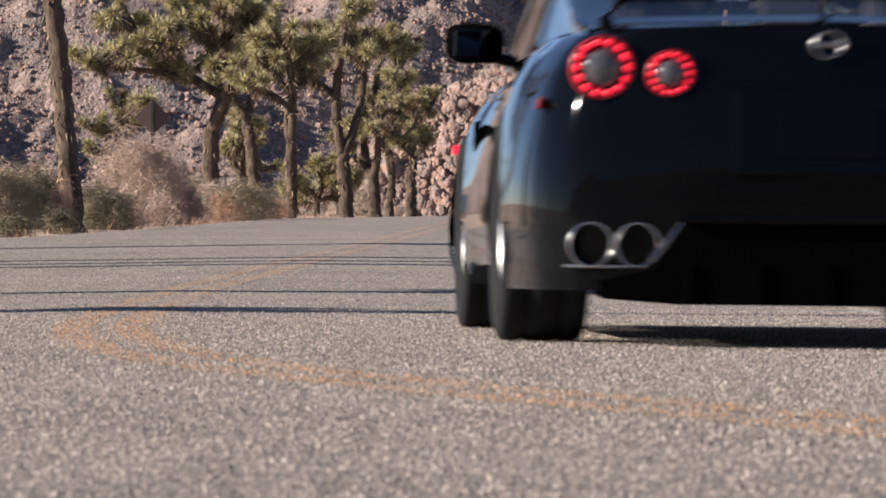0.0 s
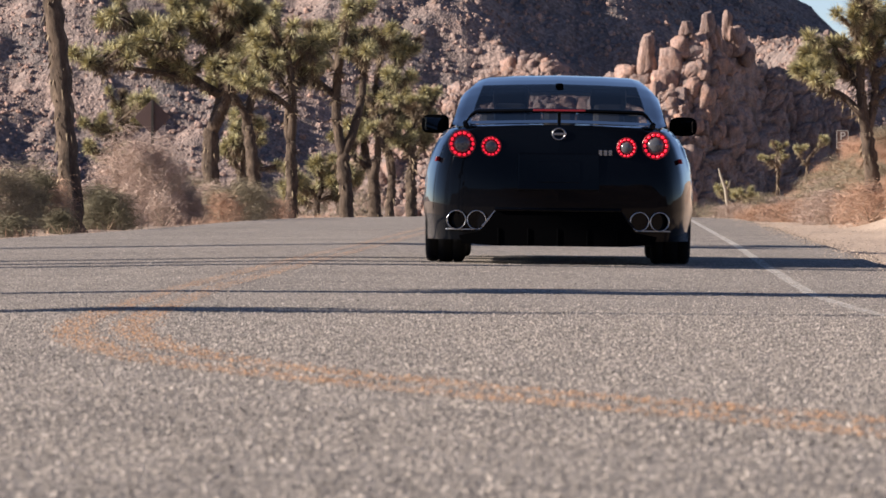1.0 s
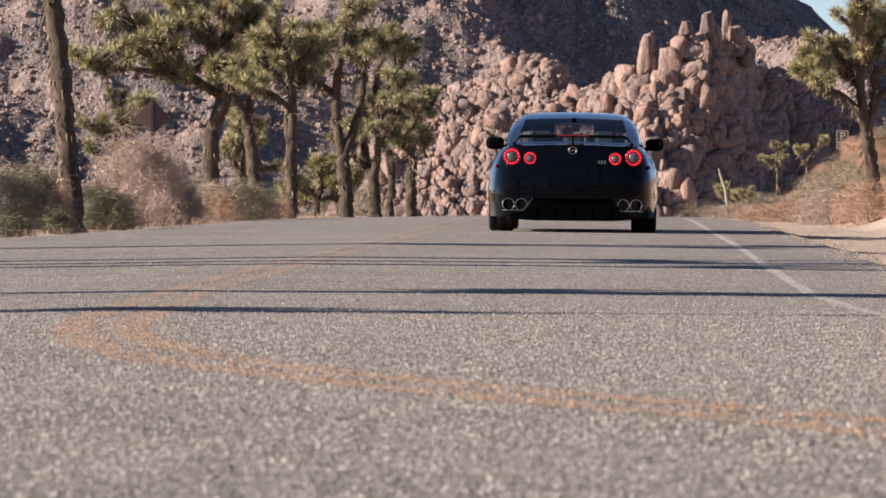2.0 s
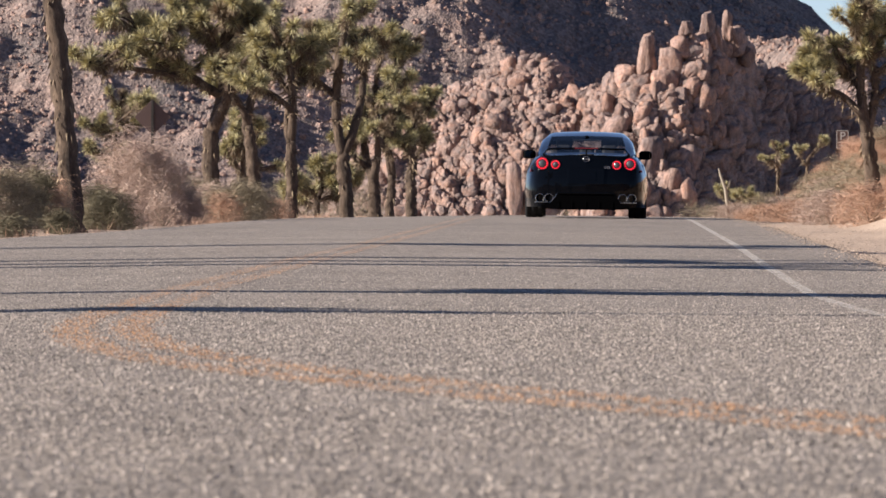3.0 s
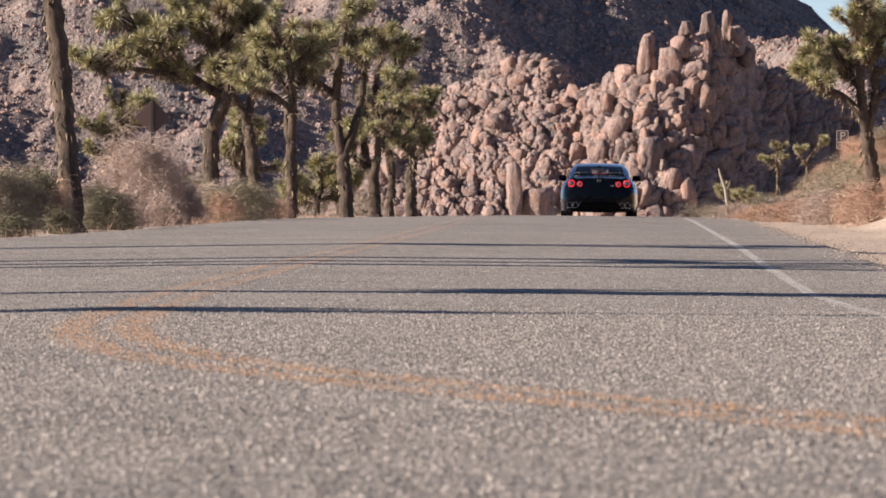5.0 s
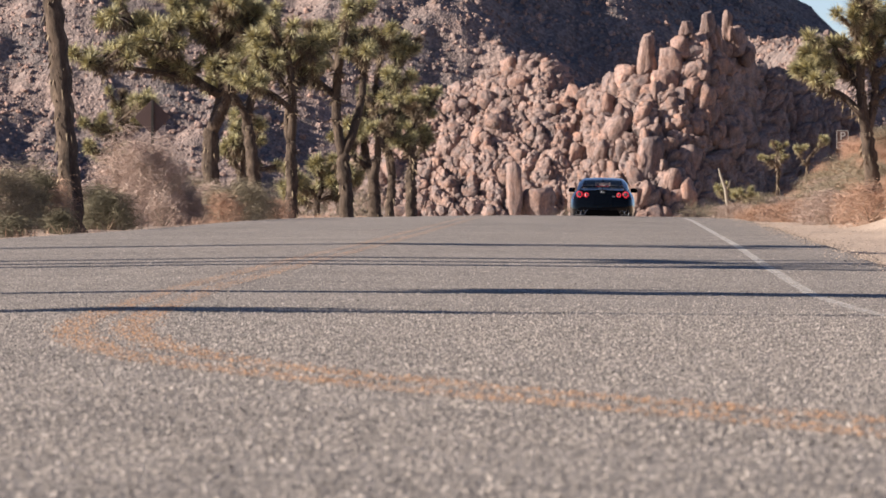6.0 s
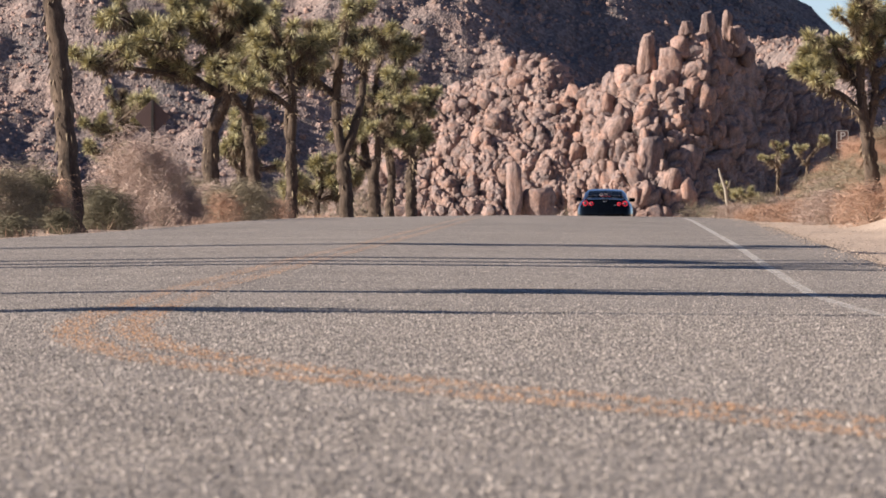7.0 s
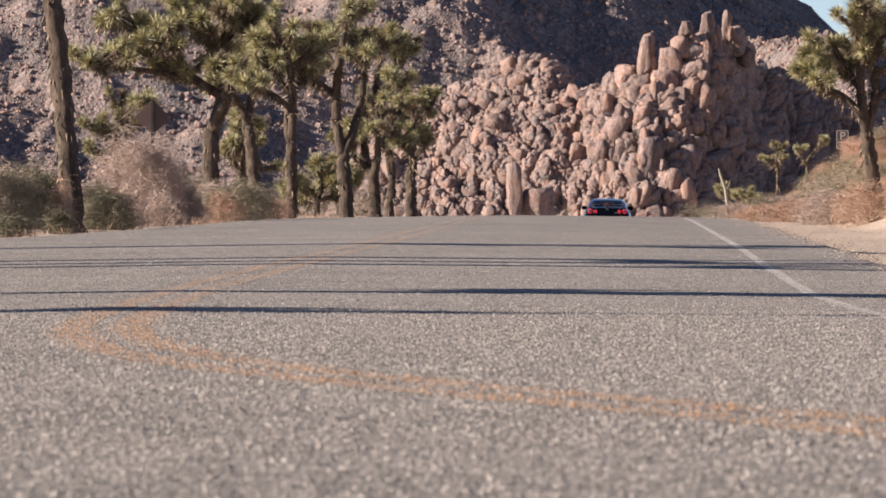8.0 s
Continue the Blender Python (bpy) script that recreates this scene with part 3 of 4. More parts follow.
def blade(base, way, length, width, rng, droop=0.0):
    tip = base + way * length + Vector((0, 0, -droop * length))
    side = way.cross(Vector((rng.uniform(-1, 1), rng.uniform(-1, 1), rng.uniform(-1, 1)))).normalized() * width
    mid = base.lerp(tip, 0.4) + Vector((0, 0, droop * length * 0.12))
    return [base - side * 0.6, base + side * 0.6, mid + side, tip, mid - side], [(0, 1, 2, 4), (4, 2, 3)]


def leaf(base, way, length, width, rng):
    side = way.cross(Vector((rng.uniform(-1, 1), rng.uniform(-1, 1), rng.uniform(-1, 1)))).normalized() * width
    mid = base + way * length * 0.35
    return [base, mid + side, base + way * length, mid - side], [(0, 1, 2, 3)]


def rosette(at, up, size, rng, green, dry, count=300):
    if rng.random() < 0.09:
        green = dry
    for i in range(count):
        w = Vector((rng.gauss(0, 1), rng.gauss(0, 1), rng.gauss(0, 1))).normalized()
        w = (w + up * rng.uniform(0.0, 0.8)).normalized()
        v, f = leaf(at + w * size * 0.10 - up * size * 0.35 * rng.random(), w, size * rng.uniform(0.45, 0.85), size * 0.021, rng)
        green.add(v, f)
    for i in range(count // 2):
        w = Vector((rng.gauss(0, 1), rng.gauss(0, 1), rng.gauss(-0.6, 0.5))).normalized()
        v, f = blade(at - up * size * rng.uniform(0.2, 1.5), w, size * rng.uniform(0.30, 0.6), size * 0.026, rng, 0.5)
        dry.add(v, f)


def joshua_tree(x, y, fork, radius, limbs, label, seed, lean=0.0, size=0.27, sub=3, shag=0.5, spread=0.5):
    """x, y: foot; fork: height of the first fork; limbs: (right, up) of each limb's end from the foot."""
    rng = random.Random(seed)
    z = land(x, y) - 0.06
    tree = empty("joshua_tree", pose(x, y, z), label, "joshua tree", "joshua trees by the road")
    wood, green, dry = Soup(), Soup(), Soup()
    top = Vector((lean, rng.uniform(-0.1, 0.1), fork))
    n = 22
    line = [Vector((lean * (i / n) ** 1.3 + 0.02 * rng.uniform(-1, 1), top.y * i / n, fork * i / n)) for i in range(n + 1)]
    radii = [radius * (1.35 if i == 0 else 1.15 if i < 3 else 1.0 - 0.16 * i / n) * rng.uniform(0.95, 1.06) for i in range(n + 1)]
    wood.add(*tube(line, radii, 12))
    for i in range(int(90 * shag * fork)):
        k = rng.randrange(1, n + 1)
        w = rng.uniform(0, 6.28)
        out = Vector((math.cos(w), math.sin(w), -0.35)).normalized()
        v, f = blade(line[k] + out * radii[k] * 0.9 + Vector((0, 0, rng.uniform(-0.1, 0.1))), (out * 0.5 + Vector((0, 0, -1))).normalized(), rng.uniform(0.06, 0.18), 0.012, rng)
        dry.add(v, f)
    mains = []
    for dx, dz in sorted(limbs, key=lambda e: abs(e[0] - lean) + 0.3 * e[1]):
        end = Vector((dx, rng.uniform(-spread, spread), dz))
        start, r0 = top if dz > fork + 0.15 else line[int(n * 0.8)], radius * rng.uniform(0.62, 0.78)
        # the first limbs leave the trunk, the others fork from a limb below them
        joints = [(p, r) for p, r in mains if p.z < dz - 0.25]
        if len(mains) >= 6 and joints and dz > fork + 0.15:
            p, r = min(joints, key=lambda j: (j[0] - end).length)
            if (p - end).length < (start - end).length:
                start, r0 = p, r * 0.9
        pts = bent(start - (end - start).normalized() * 0.06, end, rng, 0.12, 6)
        mains.extend((pts[i], r0 * (1 - 0.42 * i / 6)) for i in (2, 3, 4))
        wood.add(*tube(pts, [r0 * (1 - 0.42 * i / 6) for i in range(7)], 9))
        run = (end - start).length
        for i in range(int(85 * run)):
            k = rng.randrange(2, 7)
            w = Vector((rng.gauss(0, 1), rng.gauss(0, 1), -abs(rng.gauss(0, 1)) - 0.3)).normalized()
            v, f = blade(pts[k] + w * r0 * 0.6, w, rng.uniform(0.08, 0.22), 0.011, rng)
            dry.add(v, f)
        way = (pts[-1] - pts[-2]).normalized()
        for j in range(sub + 4):
            turn = Vector((rng.gauss(0, 0.9), rng.gauss(0, 0.9), rng.uniform(0.0, 0.9)))
            aim = (way * 0.6 + turn).normalized()
            tip = end + aim * size * rng.uniform(0.7, 2.3)
            wood.add(*tube(bent(end - way * 0.05, tip, rng, 0.08, 3), [min(r0 * 0.56, 0.06), min(r0 * 0.52, 0.055), min(r0 * 0.5, 0.05), min(r0 * 0.46, 0.045)], 7))
            rosette(tip, aim, size * rng.uniform(0.85, 1.15), rng, green, dry)
        rosette(end, way, size, rng, green, dry, 90)
    wood.verts = [v + noise.noise_vector(v * 8.0 + Vector((seed, 0, 0))) * 0.022 + noise.noise_vector(v * 22.0) * 0.010 for v in wood.verts]
    wood.build("trunk", BARK, tree, True)
    tagged(green.build("crown", LEAF, tree), "spiky olive leaf clusters", kind="stuff")
    tagged(dry.build("dead_leaf_skirt", DRY_LEAF, tree), "grey-brown hanging dead leaves", kind="stuff")
    return tree


def spot(across, d):
    return (across - 784) * d / 9962


OLD = "old Joshua tree with shaggy bark and spiky olive leaf clusters"
# foot across the view, distance, fork height, trunk radius, lean, cluster size, forks, then where each limb ends
def roadside_tree(across, d, fork, r, lean, size, sub, label, seed, *limbs):
    joshua_tree(spot(across, d), d, fork, r, limbs, label, seed, lean, size, sub)


roadside_tree(129, 71, 3.6, 0.14, -0.32, 0.27, 3, "tall bare Joshua tree trunk with ragged bark beside dry shrubs", 40, (-0.9, 4.9), (0.1, 5.3), (-0.3, 5.6), (0.5, 4.8))
roadside_tree(372, 100, 1.58, 0.17, 0.02, 0.30, 3, "spreading many-armed Joshua tree with a dense olive crown", 41, (-0.45, 2.55), (0.35, 2.6), (-1.95, 2.75), (-1.35, 3.4), (-0.7, 3.05), (-0.5, 3.8), (0.1, 3.1), (0.3, 3.6), (0.8, 3.1), (-0.2, 3.4), (-1.0, 3.0), (0.95, 2.7), (0.7, 3.5))
roadside_tree(458, 112, 1.9, 0.14, -0.22, 0.29, 4, OLD, 42, (-0.5, 3.3), (-0.1, 3.9), (0.3, 3.4), (0.1, 2.9), (-0.6, 2.6))
roadside_tree(517, 95, 1.42, 0.105, -0.02, 0.26, 3, OLD, 43, (-0.55, 2.3), (-0.1, 3.0), (0.3, 2.9), (-0.3, 2.6), (0.15, 2.5))
roadside_tree(615, 98, 1.25, 0.13, -0.08, 0.25, 3, OLD, 44, (-0.6, 2.6), (-0.3, 3.3), (0.0, 3.6), (0.25, 2.9), (-0.45, 3.1), (0.15, 3.2))
roadside_tree(665, 112, 0.9, 0.13, -0.05, 0.26, 3, OLD, 45, (-0.25, 1.8), (0.3, 1.9), (0.0, 2.3), (-0.5, 1.5), (0.5, 3.3), (0.15, 3.6), (0.45, 2.8))
roadside_tree(727, 106, 0.95, 0.11, 0.0, 0.22, 3, "smaller Joshua tree with thin upright arms", 46, (-0.3, 1.7), (0.1, 2.1), (0.35, 2.2), (-0.1, 1.5), (0.25, 1.5))
roadside_tree(690, 125, 1.0, 0.1, 0.05, 0.24, 3, OLD, 47, (-0.3, 2.2), (0.2, 2.6), (0.5, 2.3), (-0.1, 1.7))
roadside_tree(205, 150, 1.9, 0.09, 0.0, 0.3, 3, "young Joshua tree with a small tuft of leaf clusters", 48, (-0.3, 2.3), (0.4, 2.4), (0.1, 2.8), (0.6, 3.0), (-0.2, 1.6))
roadside_tree(428, 135, 1.0, 0.1, 0.0, 0.3, 3, "young Joshua tree with a small tuft of leaf clusters", 49, (-0.2, 1.5), (0.2, 1.8), (0.0, 2.1), (0.3, 1.2))
roadside_tree(560, 130, 0.4, 0.08, 0.0, 0.3, 3, "low young Joshua tree of spiky clumps near the ground", 50, (-0.3, 0.8), (0.2, 1.0), (0.6, 0.9), (-0.5, 0.5), (0.5, 0.6))
roadside_tree(1549, 88, 1.3, 0.125, -0.14, 0.25, 3, "leaning Joshua tree on the sandy bank with a broad crown", 51, (-0.98, 2.2), (-0.75, 2.5), (-0.35, 2.95), (0.1, 3.1), (0.4, 2.6), (-0.8, 2.0), (0.45, 2.1), (-0.45, 2.3), (-0.1, 2.5), (-0.15, 2.8), (0.3, 2.9))
roadside_tree(1377, 112, 1.1, 0.035, 0.0, 0.1, 1, "thin young Joshua tree on the far bank", 52, (-0.22, 1.28), (0.0, 1.5), (0.1, 1.3))
roadside_tree(1425, 165, 1.1, 0.05, 0.1, 0.17, 1, "thin young Joshua tree on the far bank", 53, (-0.2, 1.25), (0.4, 1.45))
roadside_tree(1300, 185, 0.7, 0.06, 0.0, 0.25, 2, "thin young Joshua tree on the far bank", 54, (-0.3, 1.0), (0.3, 0.9))
# those beside the camera, whose shadows lie across the asphalt
for i, (x, d, fork, r, limbs) in enumerate([
        (-9.5, 22.9, 3.1, 0.22, [(-0.2, 3.5), (0.15, 3.4), (0.0, 3.6), (0.05, 6.6)]),
        (-8.2, 28.4, 3.2, 0.24, [(-0.4, 3.9), (0.5, 4.2), (0.1, 4.8), (-0.2, 5.4), (0.3, 5.0), (0.2, 4.4), (-0.1, 4.2)]),
        (-10.0, 37.4, 4.6, 0.27, [(-0.6, 5.4), (0.5, 5.8), (0.2, 6.2)]),
        (-9.0, 39.0, 4.2, 0.25, [(-0.3, 5.2), (0.4, 6.0), (0.1, 5.6)]),
        (-10.5, 40.6, 4.8, 0.27, [(-0.5, 5.4), (0.3, 5.9), (0.0, 6.4)]),
        (-9.0, 49.6, 3.2, 0.42, [(-0.4, 4.0), (0.4, 4.4), (0.2, 3.8), (-0.1, 5.3), (0.0, 5.6), (0.2, 5.0), (-0.2, 6.2), (0.1, 4.7)])]):
    joshua_tree(x, d, fork, r, limbs, "tall Joshua tree casting its shadow over the road", 90 + i, 0.1, 0.27, 2, 0.5, 0.35 if d < 25 else 0.8 if d < 30 else 1.0)


# ---------------------------------------------------------------- shrubs and dry grass
def shrub(x, y, wide, high, material, label, seed, twigs=1300, name="shrub"):
    rng = random.Random(seed)
    z = land(x, y) - 0.03
    bush = empty(name, pose(x, y, z), label, "shrub", "shrubs beside the road")
    soup, stems = Soup(), Soup()
    for i in range(9):
        w = rng.uniform(0, 6.28)
        e = Vector((math.cos(w) * wide * 0.3, math.sin(w) * wide * 0.3, high * rng.uniform(0.4, 0.6)))
        stems.add(*tube([Vector((0, 0, 0)), e * 0.5 + Vector((0, 0, 0.03)), e], [0.018, 0.012, 0.006], 5))
    for i in range(int(twigs * 4.6)):
        w, h = rng.uniform(0, 6.28), rng.random() ** 0.8
        r = wide / 2 * math.sqrt(rng.random()) * math.sqrt(max(0.05, 1 - (h * 0.95) ** 3))
        lump = 1.0 + 0.42 * noise.noise(Vector((math.cos(w) * 1.9 + seed, math.sin(w) * 1.9, h * 2.4))) + (0.18 * rng.random() if rng.random() < 0.15 else 0.0)
        tip = Vector((math.cos(w) * r * 1.05, math.sin(w) * r * 1.05, h * high)) * lump
        length = rng.uniform(0.08, 0.21) * (0.6 + 0.5 * high)
        way = (Vector((tip.x, tip.y, 0)).normalized() * rng.uniform(0.1, 0.9) + Vector((rng.gauss(0, 0.6), rng.gauss(0, 0.6), rng.uniform(-0.1, 0.9)))).normalized()
        base = tip - way * length
        side = way.cross(Vector((rng.uniform(-1, 1), rng.uniform(-1, 1), rng.uniform(-1, 1)))).normalized() * rng.uniform(0.0009, 0.0024)
        mid = base.lerp(tip, 0.55) + Vector((rng.gauss(0, 0.02), rng.gauss(0, 0.02), 0.0))
        soup.add([base - side, base + side, mid + side, tip, mid - side], [(0, 1, 2, 4), (4, 2, 3)])
    tagged(stems.build("woody_base", DEADWOOD, bush), kind="stuff")
    tagged(soup.build("twig_mass", material, bush), kind="stuff")
    return bush


PINK = "dry pinkish-brown leafless shrub on sandy ground"
GREY = "greyish-green desert shrub at the road's edge"
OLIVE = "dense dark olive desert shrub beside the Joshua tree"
def roadside_shrub(across, d, wide, high, mat, label, n, seed):
    shrub(spot(across, d), d, wide, high, mat, label, seed, n)


roadside_shrub(20, 70, 1.0, 0.72, GREEN_TWIG, GREY, 1500, 200)
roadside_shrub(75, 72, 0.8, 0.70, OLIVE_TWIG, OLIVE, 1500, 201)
# next shrub stands out of view, added to shade the first trunk's foot
roadside_shrub(-120, 69.5, 1.0, 1.05, GREEN_TWIG, GREY, 1600, 202)
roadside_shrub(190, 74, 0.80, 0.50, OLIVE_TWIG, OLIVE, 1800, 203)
roadside_shrub(255, 84, 1.55, 1.25, PINK_TWIG, "large rounded dry pinkish shrub taller than the grass", 4200, 204)
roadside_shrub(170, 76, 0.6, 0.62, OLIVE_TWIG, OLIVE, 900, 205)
roadside_shrub(330, 84, 0.7, 0.55, PINK_TWIG, PINK, 1100, 206)
roadside_shrub(415, 88, 1.15, 0.62, GREEN_TWIG, GREY, 2200, 207)
roadside_shrub(455, 90, 0.75, 0.55, GREEN_TWIG, GREY, 1200, 208)
roadside_shrub(375, 90, 0.8, 0.6, PINK_TWIG, PINK, 1200, 209)
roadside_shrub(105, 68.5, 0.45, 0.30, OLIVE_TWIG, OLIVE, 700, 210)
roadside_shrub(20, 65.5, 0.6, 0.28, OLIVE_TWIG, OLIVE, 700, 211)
roadside_shrub(-10, 72, 0.9, 0.80, PINK_TWIG, PINK, 900, 212)
roadside_shrub(55, 76, 0.8, 0.82, GREEN_TWIG, GREY, 800, 213)
roadside_shrub(150, 80, 0.7, 0.5, PINK_TWIG, PINK, 700, 214)
roadside_shrub(108, 70.2, 0.4, 0.62, STRAW, "tuft of pale dead grass against a trunk", 300, 215)
roadside_shrub(225, 79, 0.6, 0.45, PINK_TWIG, PINK, 600, 216)
roadside_shrub(395, 86, 0.7, 0.45, STRAW, PINK, 600, 217)
roadside_shrub(290, 80, 0.7, 0.5, PINK_TWIG, PINK, 700, 218)
roadside_shrub(350, 95, 0.9, 0.6, GREEN_TWIG, GREY, 800, 219)
roadside_shrub(490, 93, 0.6, 0.4, STRAW, PINK, 500, 220)
roadside_shrub(300, 150, 2.4, 1.3, GREEN_TWIG, GREY, 1800, 221)
roadside_shrub(540, 140, 2.2, 1.0, GREEN_TWIG, GREY, 1600, 222)
roadside_shrub(640, 150, 2.0, 0.9, GREEN_TWIG, GREY, 1200, 223)
roadside_shrub(1300, 120, 1.1, 0.35, PINK_TWIG, PINK, 1000, 224)
roadside_shrub(1345, 105, 1.0, 0.32, STRAW, PINK, 1300, 225)
roadside_shrub(1410, 95, 1.2, 0.40, STRAW, PINK, 1500, 226)
roadside_shrub(1470, 85, 1.2, 0.5, PINK_TWIG, PINK, 1500, 227)
roadside_shrub(1540, 80, 1.2, 0.55, STRAW, PINK, 1400, 228)
roadside_shrub(1440, 110, 1.4, 0.5, GREEN_TWIG, GREY, 1600, 229)
roadside_shrub(1500, 100, 1.5, 0.6, GREEN_TWIG, GREY, 1600, 230)
roadside_shrub(1560, 95, 1.3, 0.6, GREEN_TWIG, GREY, 1400, 231)
roadside_shrub(1365, 140, 1.4, 0.5, GREEN_TWIG, GREY, 1200, 232)
roadside_shrub(1270, 170, 1.4, 0.6, GREEN_TWIG, GREY, 900, 233)
roadside_shrub(1235, 240, 2.5, 1.4, GREEN_TWIG, GREY, 900, 234)
roadside_shrub(1000, 300, 2.5, 1.8, GREEN_TWIG, GREY, 700, 235)
roadside_shrub(1462, 122, 1.3, 0.35, GREEN_TWIG, GREY, 900, 236)
roadside_shrub(1505, 118, 1.3, 0.38, GREEN_TWIG, GREY, 900, 237)
roadside_shrub(1548, 112, 1.3, 0.4, GREEN_TWIG, GREY, 900, 238)
roadside_shrub(1425, 116, 1.1, 0.38, PINK_TWIG, PINK, 900, 239)
roadside_shrub(1392, 100, 1.0, 0.42, PINK_TWIG, PINK, 1000, 240)


def bank_brush():
    """Dry reddish brush over the bank on the far side of the shoulder."""
    rng = random.Random(31)
    for i in range(26):
        d = rng.uniform(70, 125)
        u = RIGHT_EDGE + rng.uniform(1.7, 4.6)
        mat, label = rng.choice(((STRAW, PINK), (STRAW, PINK), (PINK_TWIG, PINK), (GREEN_TWIG, GREY)))
        shrub(centre(d) + u, d, rng.uniform(0.8, 1.4), rng.uniform(0.28, 0.52), mat, label, 300 + i, 1350)


bank_brush()


def dry_grass():
    rng = random.Random(77)
    soup = Soup()

    def tuft(x, y, tall, count):
        z = land(x, y) - 0.01
        for k in range(count):
            b = Vector((x + rng.gauss(0, 0.07), y + rng.gauss(0, 0.07), z))
            w = Vector((rng.gauss(0, 0.35), rng.gauss(0, 0.35), 1)).normalized()
            soup.add(*blade(b, w, tall * rng.uniform(0.5, 1.15), 0.0022, rng, 0.15))

    for i in range(240):
        y = rng.uniform(55, 125)
        x = centre(y) - left_edge(y) - 0.32 - 3.0 * rng.random() ** 1.6
        tuft(x, y, rng.uniform(0.08, 0.24), 11)
    for i in range(2300):
        y = rng.uniform(50, 135)
        x = centre(y) + RIGHT_EDGE + 1.7 + 5.5 * rng.random() ** 0.9
        tuft(x, y, rng.uniform(0.08, 0.28), 19)
    for i in range(1100):
        y = rng.uniform(110, 185)
        tuft(centre(y) + RIGHT_EDGE + 1.6 + 5.5 * rng.random(), y, rng.uniform(0.15, 0.42), 10)
    tagged(soup.build("dry_grass", STRAW), "straw-coloured dry grass tufts along the road", "grass", kind="stuff")


dry_grass()

# ---------------------------------------------------------------- the car (origin on the road under the rear axle, y forwards)
TYRE_R, WHEELBASE = 0.355, 2.78


def lerp_at(v, knots):
    return float(np.interp(v, *zip(*knots)))


PLAN = [(-0.95, 0.808), (-0.85, 0.856), (-0.70, 0.908), (-0.55, 0.943), (-0.40, 0.966), (-0.2, 0.980), (0.0, 0.985), (0.45, 0.962), (0.9, 0.92), (1.8, 0.905), (2.3, 0.935), (2.78, 0.972), (3.15, 0.955), (3.45, 0.87), (3.62, 0.74), (3.68, 0.6)]
DECK = [(-0.95, 0.985), (-0.6, 1.0), (-0.2, 1.0), (0.3, 0.985), (1.0, 0.955), (2.0, 0.94), (2.6, 0.93), (3.0, 0.86), (3.4, 0.76), (3.68, 0.64)]


def lower_edge(y):
    z = 0.17 if y < 0 else 0.20
    for c in (0.0, WHEELBASE):
        if abs(y - c) < 0.40:
            z = max(z, TYRE_R + math.sqrt(0.16 - (y - c) ** 2))
    return z


def ring(y):
    """Half of the body's outline across at y, from the sill up to the middle of the deck."""
    w, top, low = lerp_at(y, PLAN), lerp_at(y, DECK), lower_edge(y)
    pts = []
    for t in (0.0, 0.12, 0.28, 0.45, 0.6, 0.72, 0.82, 0.90, 0.96):
        z = low + (top - 0.015 - low) * t
        k = lerp_at(z / top, [(0.2, 0.965), (0.33, 0.995), (0.46, 1.0), (0.60, 0.985), (0.72, 0.962), (0.82, 0.928), (0.90, 0.88), (0.95, 0.83), (0.99, 0.76)])
        pts.append((w * k, z))
    for k, dz in ((0.70, 0.0), (0.60, 0.004), (0.40, 0.010), (0.20, 0.014), (0.0, 0.015)):
        pts.append((w * k, top - 0.012 + dz))
    return pts


def tail_y(x, z):
    """The tail's face: rounded across, leaning forwards above the bumper."""
    return -0.985 + 0.10 * x * x + 0.13 * max(0.0, z - 0.55)


def both_sides(rows):
    """Grid of half rows [(x, y, z)] mirrored over x = 0; the last point of each row lies on the middle."""
    verts, faces = [], []
    m = len(rows[0])
    n = 2 * m - 1
    for row in rows:
        verts.extend(row)
        verts.extend((-x, y, z) for x, y, z in row[-2::-1])
    for j in range(len(rows) - 1):
        for i in range(n - 1):
            a = j * n + i
            faces.append((a, a + n, a + n + 1, a + 1))
    return verts, faces


def box_bm(sx, sy, sz, m=None, bevel=0.01):
    bm = bmesh.new()
    bmesh.ops.create_cube(bm, size=1.0, matrix=(m or Matrix()) @ Matrix.Diagonal((sx, sy, sz, 1)))
    bmesh.ops.bevel(bm, geom=bm.edges[:], offset=bevel, segments=2, affect="EDGES", profile=0.6)
    return bm


def lathe(profile, steps=32):
    """A body of revolution about the y axis from (y, radius) pairs."""
    bm = bmesh.new()
    rows = []
    for y, r in profile:
        rows.append([bm.verts.new((r * math.cos(2 * math.pi * k / steps), y, r * math.sin(2 * math.pi * k / steps))) for k in range(steps)])
    for a, b in zip(rows, rows[1:]):
        for k in range(steps):
            n = (k + 1) % steps
            bm.faces.new((a[k], a[n], b[n], b[k]))
    bmesh.ops.recalc_face_normals(bm, faces=bm.faces[:])
    return bm


def moved(bm, m):
    bm.transform(m)
    return bm


